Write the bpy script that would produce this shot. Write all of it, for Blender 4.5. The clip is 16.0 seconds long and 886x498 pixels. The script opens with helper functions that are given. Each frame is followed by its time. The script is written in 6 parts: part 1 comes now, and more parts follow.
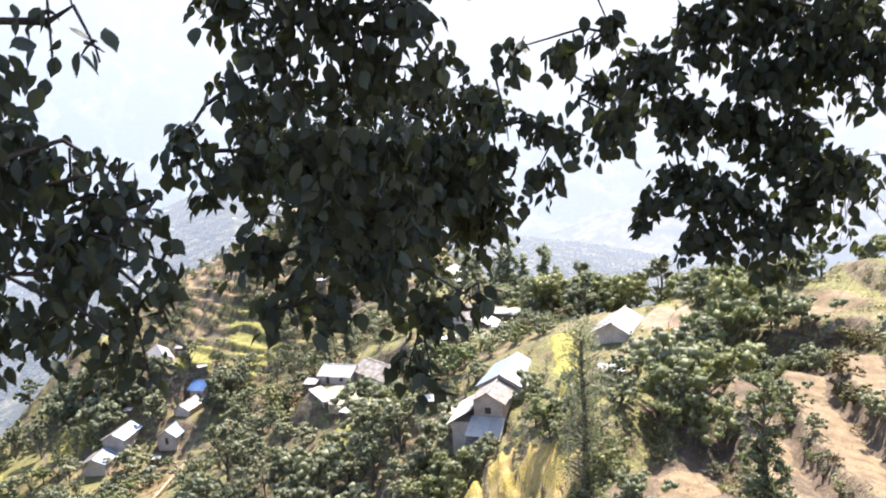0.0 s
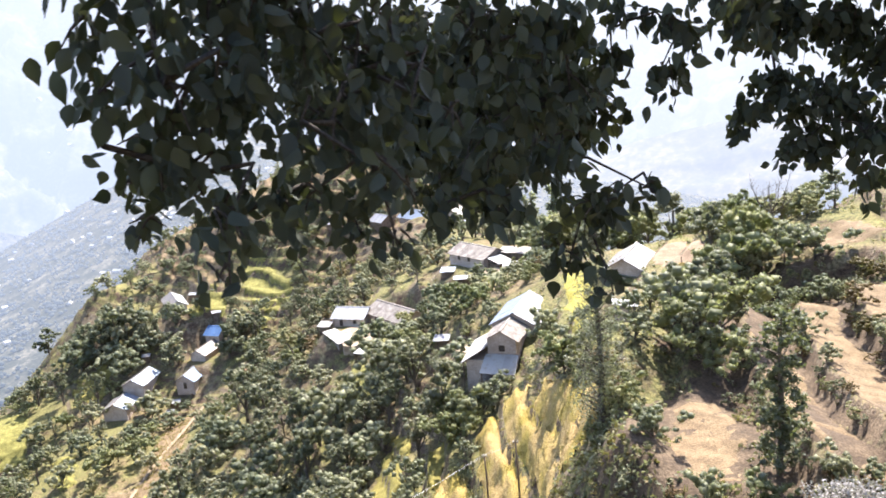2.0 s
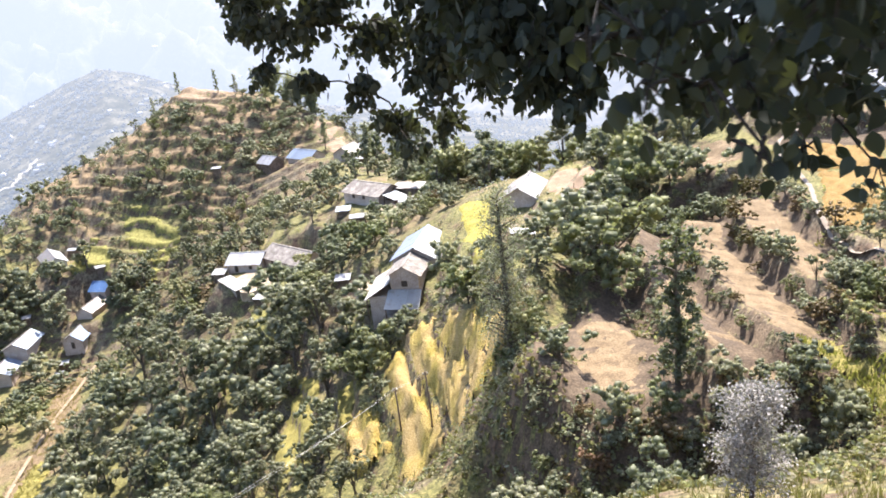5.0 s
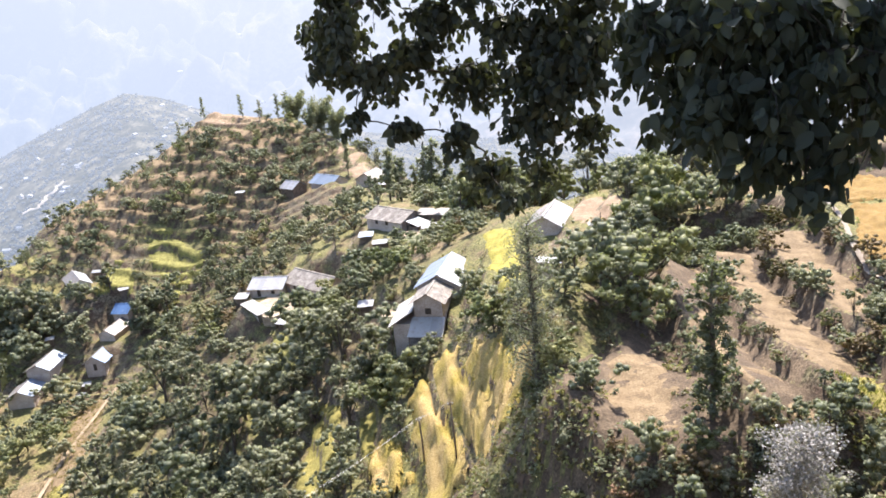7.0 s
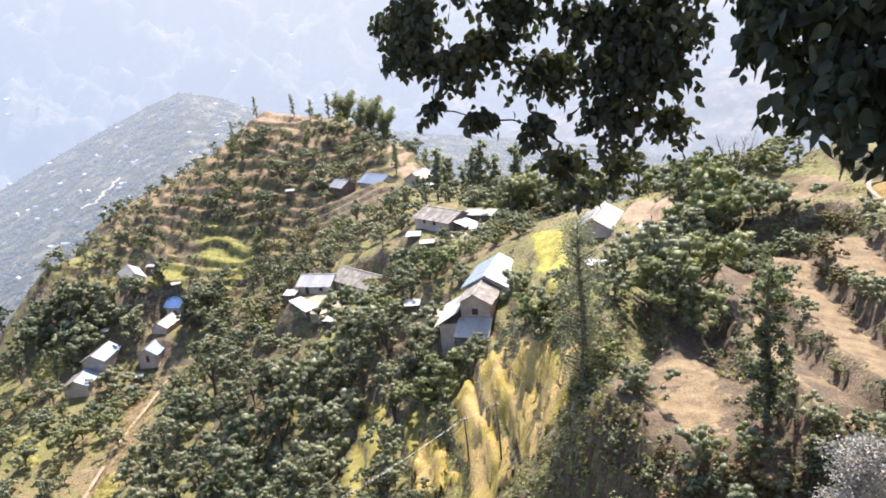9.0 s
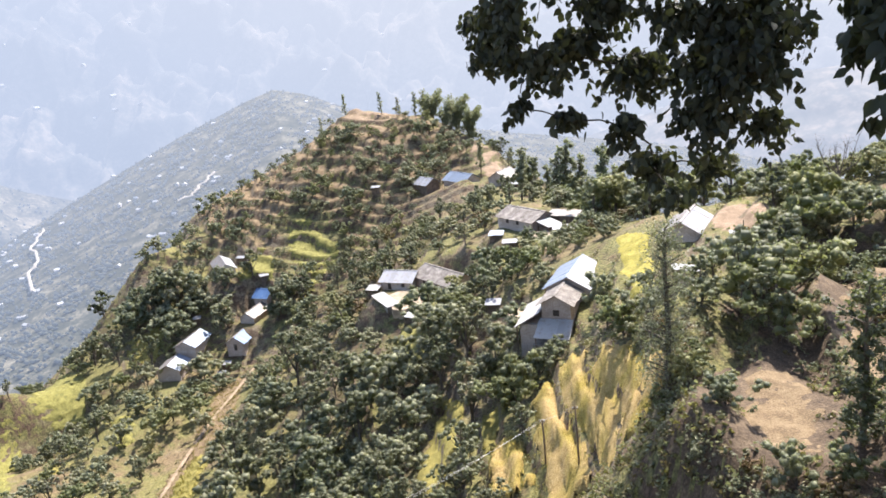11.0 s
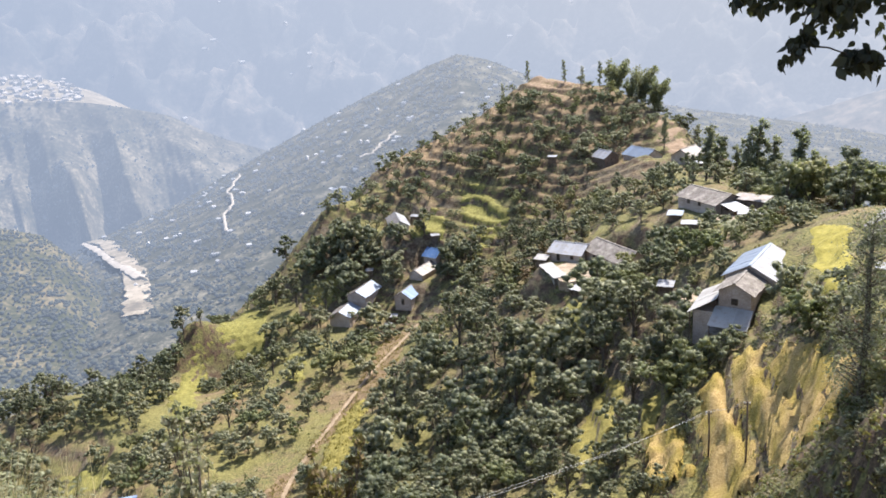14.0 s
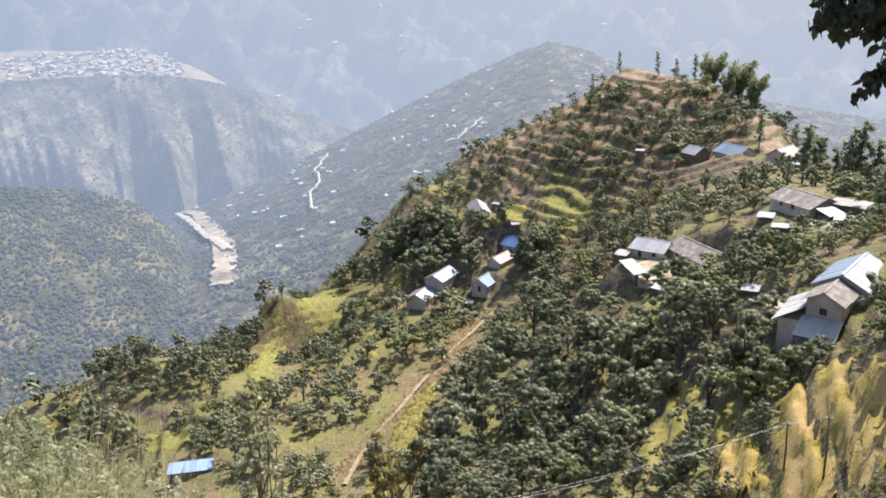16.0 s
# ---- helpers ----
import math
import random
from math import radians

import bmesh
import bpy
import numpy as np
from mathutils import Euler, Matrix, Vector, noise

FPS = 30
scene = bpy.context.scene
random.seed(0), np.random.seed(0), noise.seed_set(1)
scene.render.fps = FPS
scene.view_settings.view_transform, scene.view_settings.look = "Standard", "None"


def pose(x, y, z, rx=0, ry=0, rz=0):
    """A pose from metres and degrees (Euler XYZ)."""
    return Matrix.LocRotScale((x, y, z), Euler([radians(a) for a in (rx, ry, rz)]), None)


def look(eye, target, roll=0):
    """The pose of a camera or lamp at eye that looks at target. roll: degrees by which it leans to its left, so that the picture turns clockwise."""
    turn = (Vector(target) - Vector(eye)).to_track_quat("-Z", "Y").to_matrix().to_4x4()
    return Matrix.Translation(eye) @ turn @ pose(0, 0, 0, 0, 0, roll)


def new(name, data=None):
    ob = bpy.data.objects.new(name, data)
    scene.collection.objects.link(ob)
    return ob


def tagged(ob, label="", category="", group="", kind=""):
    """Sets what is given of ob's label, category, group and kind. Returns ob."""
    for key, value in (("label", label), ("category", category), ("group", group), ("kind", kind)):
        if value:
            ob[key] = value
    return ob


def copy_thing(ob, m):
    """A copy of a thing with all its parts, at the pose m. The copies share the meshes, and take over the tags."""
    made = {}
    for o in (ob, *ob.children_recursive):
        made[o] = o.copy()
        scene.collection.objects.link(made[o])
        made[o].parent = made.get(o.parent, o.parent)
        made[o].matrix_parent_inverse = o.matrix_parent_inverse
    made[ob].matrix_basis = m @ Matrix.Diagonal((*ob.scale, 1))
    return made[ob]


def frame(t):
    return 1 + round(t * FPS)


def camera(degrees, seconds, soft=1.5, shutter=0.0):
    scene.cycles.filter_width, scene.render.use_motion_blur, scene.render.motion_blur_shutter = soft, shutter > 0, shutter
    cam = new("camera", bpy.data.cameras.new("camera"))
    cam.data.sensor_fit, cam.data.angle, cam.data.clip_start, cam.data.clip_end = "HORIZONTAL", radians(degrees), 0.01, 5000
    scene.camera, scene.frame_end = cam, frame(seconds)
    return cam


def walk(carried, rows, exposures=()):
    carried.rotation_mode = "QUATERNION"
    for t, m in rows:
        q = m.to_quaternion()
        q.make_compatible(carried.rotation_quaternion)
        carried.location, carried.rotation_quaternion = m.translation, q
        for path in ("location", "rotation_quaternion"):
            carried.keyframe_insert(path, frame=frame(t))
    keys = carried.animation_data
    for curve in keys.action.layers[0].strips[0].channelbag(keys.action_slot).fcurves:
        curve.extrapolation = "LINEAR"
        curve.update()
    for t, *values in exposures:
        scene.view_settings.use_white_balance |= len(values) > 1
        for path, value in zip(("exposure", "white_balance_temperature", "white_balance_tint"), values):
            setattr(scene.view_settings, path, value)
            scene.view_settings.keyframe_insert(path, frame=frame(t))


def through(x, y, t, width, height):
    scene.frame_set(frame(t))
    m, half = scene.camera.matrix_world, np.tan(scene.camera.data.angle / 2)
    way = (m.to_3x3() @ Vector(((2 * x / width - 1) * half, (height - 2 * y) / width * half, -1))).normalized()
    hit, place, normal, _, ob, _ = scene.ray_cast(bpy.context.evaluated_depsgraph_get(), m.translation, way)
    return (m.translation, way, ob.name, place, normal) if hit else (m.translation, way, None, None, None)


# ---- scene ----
cam = camera(59.48, 16.0, 1.75, 0.2)
PATH = [
    (0.0, 2.504, -1.135, 1.629, 80.749, 3.510, -0.571),
    (0.5, 2.406, -1.142, 1.577, 77.241, 5.060, 1.078),
    (1.0, 2.304, -1.149, 1.520, 77.632, 3.415, 1.329),
    (1.5, 2.230, -1.047, 1.496, 75.552, 6.157, -0.911),
    (2.0, 2.001, -1.068, 1.497, 76.453, 5.000, -0.297),
    (2.5, 1.819, -1.055, 1.473, 73.604, 5.570, -4.329),
    (3.0, 1.761, -0.931, 1.427, 72.343, 6.730, -5.776),
    (3.5, 1.721, -0.873, 1.441, 72.928, 5.482, -7.835),
    (4.0, 1.559, -0.833, 1.424, 70.927, 5.736, -8.981),
    (6.5, 0.365, -0.247, 1.579, 71.641, 6.296, -8.679),
    (7.0, 0.297, -0.058, 1.685, 72.976, 5.714, -7.403),
    (7.5, 0.129, -0.144, 1.766, 72.888, 7.200, -7.705),
    (8.0, -0.026, -0.213, 1.794, 73.917, 7.463, -6.771),
    (8.5, -0.000, -0.141, 1.651, 73.985, 6.400, -6.891),
    (9.0, 0.000, 0.000, 1.600, 73.399, 5.689, -3.846),
    (11.5, 0.000, 0.030, 1.600, 74.073, 6.009, 3.556),
    (12.0, -0.170, 0.090, 1.570, 74.190, 5.959, 5.309),
    (12.5, -0.300, 0.180, 1.460, 74.060, 5.691, 7.754),
    (13.0, -0.470, 0.260, 1.350, 74.035, 5.527, 10.957),
    (13.5, -0.640, 0.290, 1.270, 73.604, 5.253, 13.927),
    (14.0, -0.745, 0.290, 1.250, 72.869, 4.355, 15.799),
    (14.5, -0.740, 0.280, 1.360, 72.346, 3.620, 17.492),
    (15.0, -0.660, 0.275, 1.470, 71.414, 3.335, 18.734),
    (15.5, -0.570, 0.270, 1.530, 71.575, 3.495, 20.741),
    (16.0, -0.480, 0.260, 1.550, 72.279, 3.007, 22.410),
]
EXPOSURES = [(0.0, 1.75, 6500, 15), (4.0, 1.73, 6500, 15), (6.5, 1.56, 6500, 15), (9.0, 1.42, 6500, 15), (11.5, 1.27, 6500, 14), (13.0, 1.1, 6500, 13), (16.0, 0.97, 6500, 13)]
walk(cam, [(t, pose(*p)) for t, *p in PATH], EXPOSURES)

# ---- light ----
SUN_AZ, SUN_EL = radians(24), radians(52)     # ahead and to the right
SUN_DIR = Vector((math.sin(SUN_AZ) * math.cos(SUN_EL), math.cos(SUN_AZ) * math.cos(SUN_EL), math.sin(SUN_EL)))
world = bpy.data.worlds.new("sky")
scene.world = world
world.use_nodes = True
wn = world.node_tree.nodes
sky = wn.new("ShaderNodeTexSky")
sky.sky_type, sky.sun_disc = "NISHITA", False
sky.sun_elevation, sky.sun_rotation = SUN_EL, SUN_AZ
sky.air_density, sky.dust_density, sky.ozone_density, sky.altitude = 1.0, 3.5, 1.0, 1200
wn["Background"].inputs[1].default_value = 0.15
world.node_tree.links.new(sky.outputs[0], wn["Background"].inputs[0])
sun = new("sun", bpy.data.lights.new("sun", "SUN"))
sun.data.energy, sun.data.angle, sun.data.color = 5.0, radians(0.6), (1.0, 0.95, 0.87)
sun.matrix_world = look(SUN_DIR * 100, (0, 0, 0))

# ---- materials ----
def material(name, rough=0.85, metal=0.0):
    m = bpy.data.materials.new(name)
    m.use_nodes = True
    b = m.node_tree.nodes["Principled BSDF"]
    b.inputs["Roughness"].default_value, b.inputs["Metallic"].default_value = rough, metal
    b.inputs["Specular IOR Level"].default_value = 0.3
    return m, m.node_tree.nodes, m.node_tree.links, b


def coords(nodes, links, world_space=True):
    if world_space:
        g = nodes.new("ShaderNodeNewGeometry")
        return g.outputs["Position"]
    return nodes.new("ShaderNodeTexCoord").outputs["Object"]


def noise_at(nodes, links, vec, scale, detail=4.0, rough=0.55):
    n = nodes.new("ShaderNodeTexNoise")
    n.inputs["Scale"].default_value, n.inputs["Detail"].default_value, n.inputs["Roughness"].default_value = scale, detail, rough
    links.new(vec, n.inputs["Vector"])
    return n.outputs["Fac"]


def ramp(nodes, links, fac, stops):
    r = nodes.new("ShaderNodeValToRGB")
    while len(r.color_ramp.elements) < len(stops):
        r.color_ramp.elements.new(0.5)
    for e, (p, c) in zip(r.color_ramp.elements, stops):
        e.position, e.color = p, (*c, 1)
    links.new(fac, r.inputs[0])
    return r.outputs[0]


def mixed(nodes, links, fac, a, b, mode="MIX"):
    m = nodes.new("ShaderNodeMix")
    m.data_type, m.blend_type = "RGBA", mode
    for sock, v in ((m.inputs[0], fac), (m.inputs[6], a), (m.inputs[7], b)):
        if isinstance(v, (int, float)):
            sock.default_value = v
        elif isinstance(v, tuple):
            sock.default_value = (*v, 1)
        else:
            links.new(v, sock)
    return m.outputs[2]


def sums(nodes, links, op, a, b=None, clamp=False):
    m = nodes.new("ShaderNodeMath")
    m.operation, m.use_clamp = op, clamp
    for sock, v in zip(m.inputs, (a, b)):
        if v is None:
            continue
        if isinstance(v, (int, float)):
            sock.default_value = v
        else:
            links.new(v, sock)
    return m.outputs[0]


def bumped(nodes, links, bsdf, height, strength=0.4, distance=0.05):
    b = nodes.new("ShaderNodeBump")
    b.inputs["Strength"].default_value, b.inputs["Distance"].default_value = strength, distance
    links.new(height, b.inputs["Height"])
    links.new(b.outputs[0], bsdf.inputs["Normal"])


def speckled(name, dark, mid, light, scale=1.0, rough=0.9, metal=0.0, bump=0.4, distance=0.05, world_space=True, tint=0.0):
    """A surface with grain at two scales between three colours; tint varies it from object to object."""
    m, nodes, links, b = material(name, rough, metal)
    vec = coords(nodes, links, world_space)
    fine = noise_at(nodes, links, vec, scale * 6, 5)
    broad = noise_at(nodes, links, vec, scale * 0.7, 3)
    both = sums(nodes, links, "ADD", sums(nodes, links, "MULTIPLY", fine, 0.55), sums(nodes, links, "MULTIPLY", broad, 0.45))
    col = ramp(nodes, links, both, [(0.34, dark), (0.5, mid), (0.66, light)])
    if tint:
        info = nodes.new("ShaderNodeObjectInfo")
        hsv = nodes.new("ShaderNodeHueSaturation")
        links.new(sums(nodes, links, "ADD", sums(nodes, links, "MULTIPLY", info.outputs["Random"], tint), 1 - tint / 2), hsv.inputs["Value"])
        links.new(sums(nodes, links, "ADD", sums(nodes, links, "MULTIPLY", info.outputs["Random"], tint * 0.08), 0.5 - tint * 0.04), hsv.inputs["Hue"])
        links.new(col, hsv.inputs["Color"])
        col = hsv.outputs[0]
    links.new(col, b.inputs["Base Color"])
    bumped(nodes, links, b, fine, bump, distance)
    return m


# ---- mesh helpers ----
def mesh_of(name, verts, faces, mats, smooth=False, slots=None):
    me = bpy.data.meshes.new(name)
    me.from_pydata([tuple(v) for v in verts], [], [tuple(f) for f in faces])
    for m in mats:
        me.materials.append(m)
    if slots is not None:
        me.polygons.foreach_set("material_index", np.asarray(slots, dtype=np.int32))
    me.polygons.foreach_set("use_smooth", np.full(len(me.polygons), smooth))
    me.update()
    return me


def grid_mesh(name, pts, mats, smooth=True):
    """pts: rows x columns x 3."""
    n, k = pts.shape[:2]
    idx = np.arange(n * k).reshape(n, k)
    quads = np.stack([idx[:-1, :-1], idx[:-1, 1:], idx[1:, 1:], idx[1:, :-1]], -1).reshape(-1, 4)
    me = bpy.data.meshes.new(name)
    me.vertices.add(n * k)
    me.vertices.foreach_set("co", pts.reshape(-1).astype(np.float32))
    me.loops.add(len(quads) * 4)
    me.loops.foreach_set("vertex_index", quads.reshape(-1).astype(np.int32))
    me.polygons.add(len(quads))
    me.polygons.foreach_set("loop_start", np.arange(0, len(quads) * 4, 4, dtype=np.int32))
    me.polygons.foreach_set("use_smooth", np.full(len(quads), smooth))
    for m in mats:
        me.materials.append(m)
    me.update(calc_edges=True)
    me.validate()
    return me


def part(name, data, parent=None, label="", at=None):
    if isinstance(data, bmesh.types.BMesh):
        me = bpy.data.meshes.new(name)
        data.to_mesh(me)
        data.free()
        data = me
    ob = new(name, data)
    if parent is not None:
        ob.parent = parent
    if at is not None:
        ob.matrix_basis = at
    return tagged(ob, label) if label else ob


# ---- the lie of the land: ridge, shelf and gully lines (x, y, z) ----
def waves(x, y, size, seed=0.0):
    """Smooth random waves of about that size, -1 to 1."""
    v = 0
    for k in range(5):
        a = 1.3 + 2.1 * k + seed
        f = 6.283 / size * (0.7 + 0.23 * k)
        v = v + np.sin(f * (x * math.cos(a) + y * math.sin(a)) + 3.7 * k + seed * 5)
    return v / 3.2


LINES = {
    "spur_crest": [(120, 20, -9), (90, 55, -17), (72, 85, -20.5), (55, 104, -23), (40, 114, -27), (28, 130, -33), (16, 168, -40), (2, 215, -46),
                   (-18.5, 256.8, -44.2), (-33.1, 295.4, -28.8), (-51.3, 307.7, -26.9), (-73.6, 368, -69.3), (-100, 430, -125), (-160, 620, -230), (-220, 900, -340)],
    "spur_back": [(160, 90, -40), (105, 140, -46), (66, 150, -48), (48, 185, -66), (34, 250, -82), (14, 310, -95), (-10, 380, -130), (40, 600, -280), (100, 900, -420)],
    "back_valley": [(420, 200, -150), (330, 420, -260), (250, 700, -380)],
    "shelf": [(60, 45, -20), (44, 55, -23.5), (32, 46, -25), (20, 44, -26.5), (19, 58, -27.5), (34, 70, -27), (42, 78, -25.5), (46, 96, -25), (24, 88, -29.5)],
    "shelf_edge": [(13, 50, -30), (14, 65, -31), (15, 80, -31.5), (16, 95, -33), (20, 117, -33.5)],
    "village": [(10, 98, -38.5), (10, 112, -38), (2, 122, -41), (4, 143, -43), (-8, 148, -49), (-22, 158, -53), (-30, 172, -58)],
    "knoll_foot": [(-14, 222, -50), (-32, 232, -55), (-50, 215, -66), (-62, 236, -60), (-84, 250, -56), (-82, 222, -64), (-94, 238, -64), (-116, 240, -62), (-150, 300, -120)],
    "knoll_shoulder": [(-73.6, 304.4, -40.3), (-100.4, 303.3, -56.5), (-118.2, 285.4, -62.6)],
    "knoll_hamlet": [(-22, 246, -47.2), (-10, 243, -46.4), (3, 236, -46), (-34, 246, -47.5)],
    "knoll_right": [(-24.4, 300.2, -31.2), (-9.8, 292.2, -38.4), (4.2, 272.9, -44.5), (14, 242, -47)],
    "gully": [(8, 66, -39), (5, 76, -44), (-6, 84, -52), (-24, 102, -64), (-45, 110, -73), (-66, 107, -78), (-98, 101, -82), (-150, 98, -105), (-230, 90, -150)],
    "rib": [(-73, 194, -81), (-71, 170, -80.5), (-70, 146, -80), (-67, 124, -78)],
    "left_fields": [(-111, 212, -77), (-130, 174, -79.5), (-154, 142, -86.5), (-166, 130, -92.5), (-182, 122, -97), (-122, 130, -84), (-97, 165, -82), (-190, 185, -115), (-230, 230, -160)],
    "home_slope": [(-60, -60, 12), (0, -60, 24), (60, -60, 26), (70, 10, -6)],
    "home_foot": [(-20, 32, -34), (0, 33, -28), (14, 32, -25), (24, 33, -25), (40, 30, -21)],
    "home_gully": [(18, 42, -27), (8, 48, -33), (0, 48, -36), (-40, 24, -40), (-40, 60, -57), (-80, 50, -72), (-140, 30, -108)],
    "left_valley": [(-420, 160, -260), (-340, 330, -230), (-420, 560, -330), (-650, 300, -420), (-300, 760, -330), (-600, 800, -440)],
}


def samples():
    out = []
    for line in LINES.values():
        for a, b in zip(line, line[1:]):
            a, b = np.array(a, float), np.array(b, float)
            n = max(1, int(np.linalg.norm((b - a)[:2]) / 22))
            out += [a + (b - a) * i / n for i in range(n)]
        out.append(np.array(line[-1], float))
    return np.array(out)


KNOTS = samples()
_d = np.hypot(KNOTS[:, None, 0] - KNOTS[None, :, 0], KNOTS[:, None, 1] - KNOTS[None, :, 1])
_n = len(KNOTS)
_A = np.zeros((_n + 3, _n + 3))
_A[:_n, :_n] = -np.sqrt(_d ** 2 + 25.0) - np.eye(_n) * 0.8
_A[:_n, _n:] = np.c_[np.ones(_n), KNOTS[:, :2]]
_A[_n:, :_n] = _A[:_n, _n:].T
WEIGHT = np.linalg.solve(_A, np.r_[KNOTS[:, 2], 0, 0, 0])


def smooth_land(x, y):
    x, y = np.asarray(x, float), np.asarray(y, float)
    flat = np.stack([x.ravel(), y.ravel()], 1)
    z = np.empty(len(flat))
    for i in range(0, len(flat), 20000):
        f = flat[i:i + 20000]
        r2 = (f[:, None, 0] - KNOTS[None, :, 0]) ** 2 + (f[:, None, 1] - KNOTS[None, :, 1]) ** 2
        z[i:i + 20000] = -np.sqrt(r2 + 25.0) @ WEIGHT[:_n] + WEIGHT[_n] + f @ WEIGHT[_n + 1:]
    return z.reshape(x.shape)


def hillside(x, y):
    """The smooth land with the road shelf and the steep bank below it near the camera."""
    z = smooth_land(x, y)
    away = np.hypot(x, y)
    d = y - 1.3 + 0.3 * np.abs(x)
    bank = np.where(d > 0, -0.95 * np.minimum(d, 4) - (0.72 + 0.2 * np.clip(-x / 14, 0, 1)) * np.clip(d - 4, 0, 99), np.clip(-d - 5, 0, 99) * 0.6)
    w = np.clip((away - 20) / 20, 0, 1)
    w = w * w * (3 - 2 * w)
    return z * w + bank * (1 - w)


PADS = [(-18, 156.5, 11.5, 9, -52.6), (7.5, 163, 8, 8, -42.4), (-72.5, 210, 5, 9, -74.6), (-84, 228, 5, 8, -65.2), (12, 155, 5, 4, -42.0)]     # levelled ground under the houses: x, y, half widths, height


def land(x, y):
    """Ground height: the hillside cut into terraces where people farm it."""
    x, y = np.asarray(x, float), np.asarray(y, float)
    z = hillside(x, y) + 2.6 * np.exp(-((x + 11.5) ** 2 + (y - 6.0) ** 2) / 14.0)
    away = np.hypot(x, y)
    # the stubble shelf: long level strips stepping up to the right
    k = (0.985 * x - 0.17 * y - 0.0035 * np.clip(y - 50, 0, 40) ** 2 + 0.5 * waves(x, y, 30, 6) + 0.3 * waves(x, y, 9, 7) + 0.6) / 5.6
    fr = k - np.floor(k)
    up = np.clip((fr - 0.64) / 0.30, 0, 1)
    shelf = np.clip((x - 12.5) / 3, 0, 1) * np.clip((y - 38) / 5, 0, 1) * np.clip((86 - y) / 8, 0, 1) * np.clip((62 - x) / 8, 0, 1)
    z = z + shelf * 2.7 * (np.floor(k) + up * up * (3 - 2 * up) - k + 0.45)
    knoll = np.clip(1.7 - np.hypot(x + 54, y - 264) / 50, 0, 1)
    step = 2.2 + 0.9 * knoll
    zz = z + knoll * (0.06 * (x + 54) + 1.1 * waves(x, y, 26, 5)) + 1.6 * waves(x, y, 60) + 0.5 * waves(x, y, 17, 2) + 0.15 * waves(x, y, 6, 3)
    k = zz / step
    fr = k - np.floor(k)
    tread = np.clip((fr - 0.62) / 0.38, 0, 1)
    stepped = (np.floor(k) + 0.16 * fr + 0.84 * tread * tread * (3 - 2 * tread)) * step
    w = np.clip((away - 34) / 10, 0, 1) * np.clip((520 - away) / 150, 0, 1) * np.maximum(np.clip(0.62 + 0.6 * waves(x, y, 60, 4), 0.15, 1), knoll) * (1 - 0.85 * shelf)
    level = np.clip(1.5 - np.hypot((x - 61) / 15, (y - 76) / 20) * 1.15, 0, 1)
    strip = np.clip(1.5 - np.hypot((x - 18.8) / 5.0, (y - 51) / 10.5) * 1.1, 0, 1)
    crop = np.clip(1.6 - np.hypot((x - 7) / 8, (y - 76) / 16) * 1.1, 0, 1)
    w = np.maximum(w, crop) * (1 - level) * (1 - strip)
    z = z * (1 - level) + level * -23.6
    z = z * (1 - strip) + strip * -27.4
    for px, py, rx, ry, pz in PADS:
        k = np.clip(2.6 - 2.0 * np.hypot((x - px) / rx, (y - py) / ry), 0, 1)
        w, z = w * (1 - k), z * (1 - k) + k * pz
    back = np.clip((y - 91.5 + 0.45 * (x - 62)) / 2.2, 0, 1) * np.clip((x - 57) / 4, 0, 1) * np.clip((130 - y) / 20, 0, 1)
    z = z + 2.4 * back * back * (3 - 2 * back)
    ditch = np.clip((x - 6) / 6, 0, 1) * np.clip((34 - x) / 8, 0, 1) * np.exp(-((y - 36.5 - 0.8 * waves(x, y, 14, 8)) / 3.0) ** 2)
    hollow = np.where(y < 86.5, np.clip((y - 74) / 11, 0, 1), np.clip((88 - y) / 1.5, 0, 1)) * np.clip((x - 31) / 4, 0, 1) * np.clip((51 - x) / 4, 0, 1)
    z = z - 4.2 * ditch - 4.2 * hollow
    return z + w * 0.9 * (stepped - zz) + 0.12 * waves(x, y, 6, 1) * np.clip(away / 30, 0.15, 1)


def height(x, y):
    return float(land(np.array([x]), np.array([y]))[0])

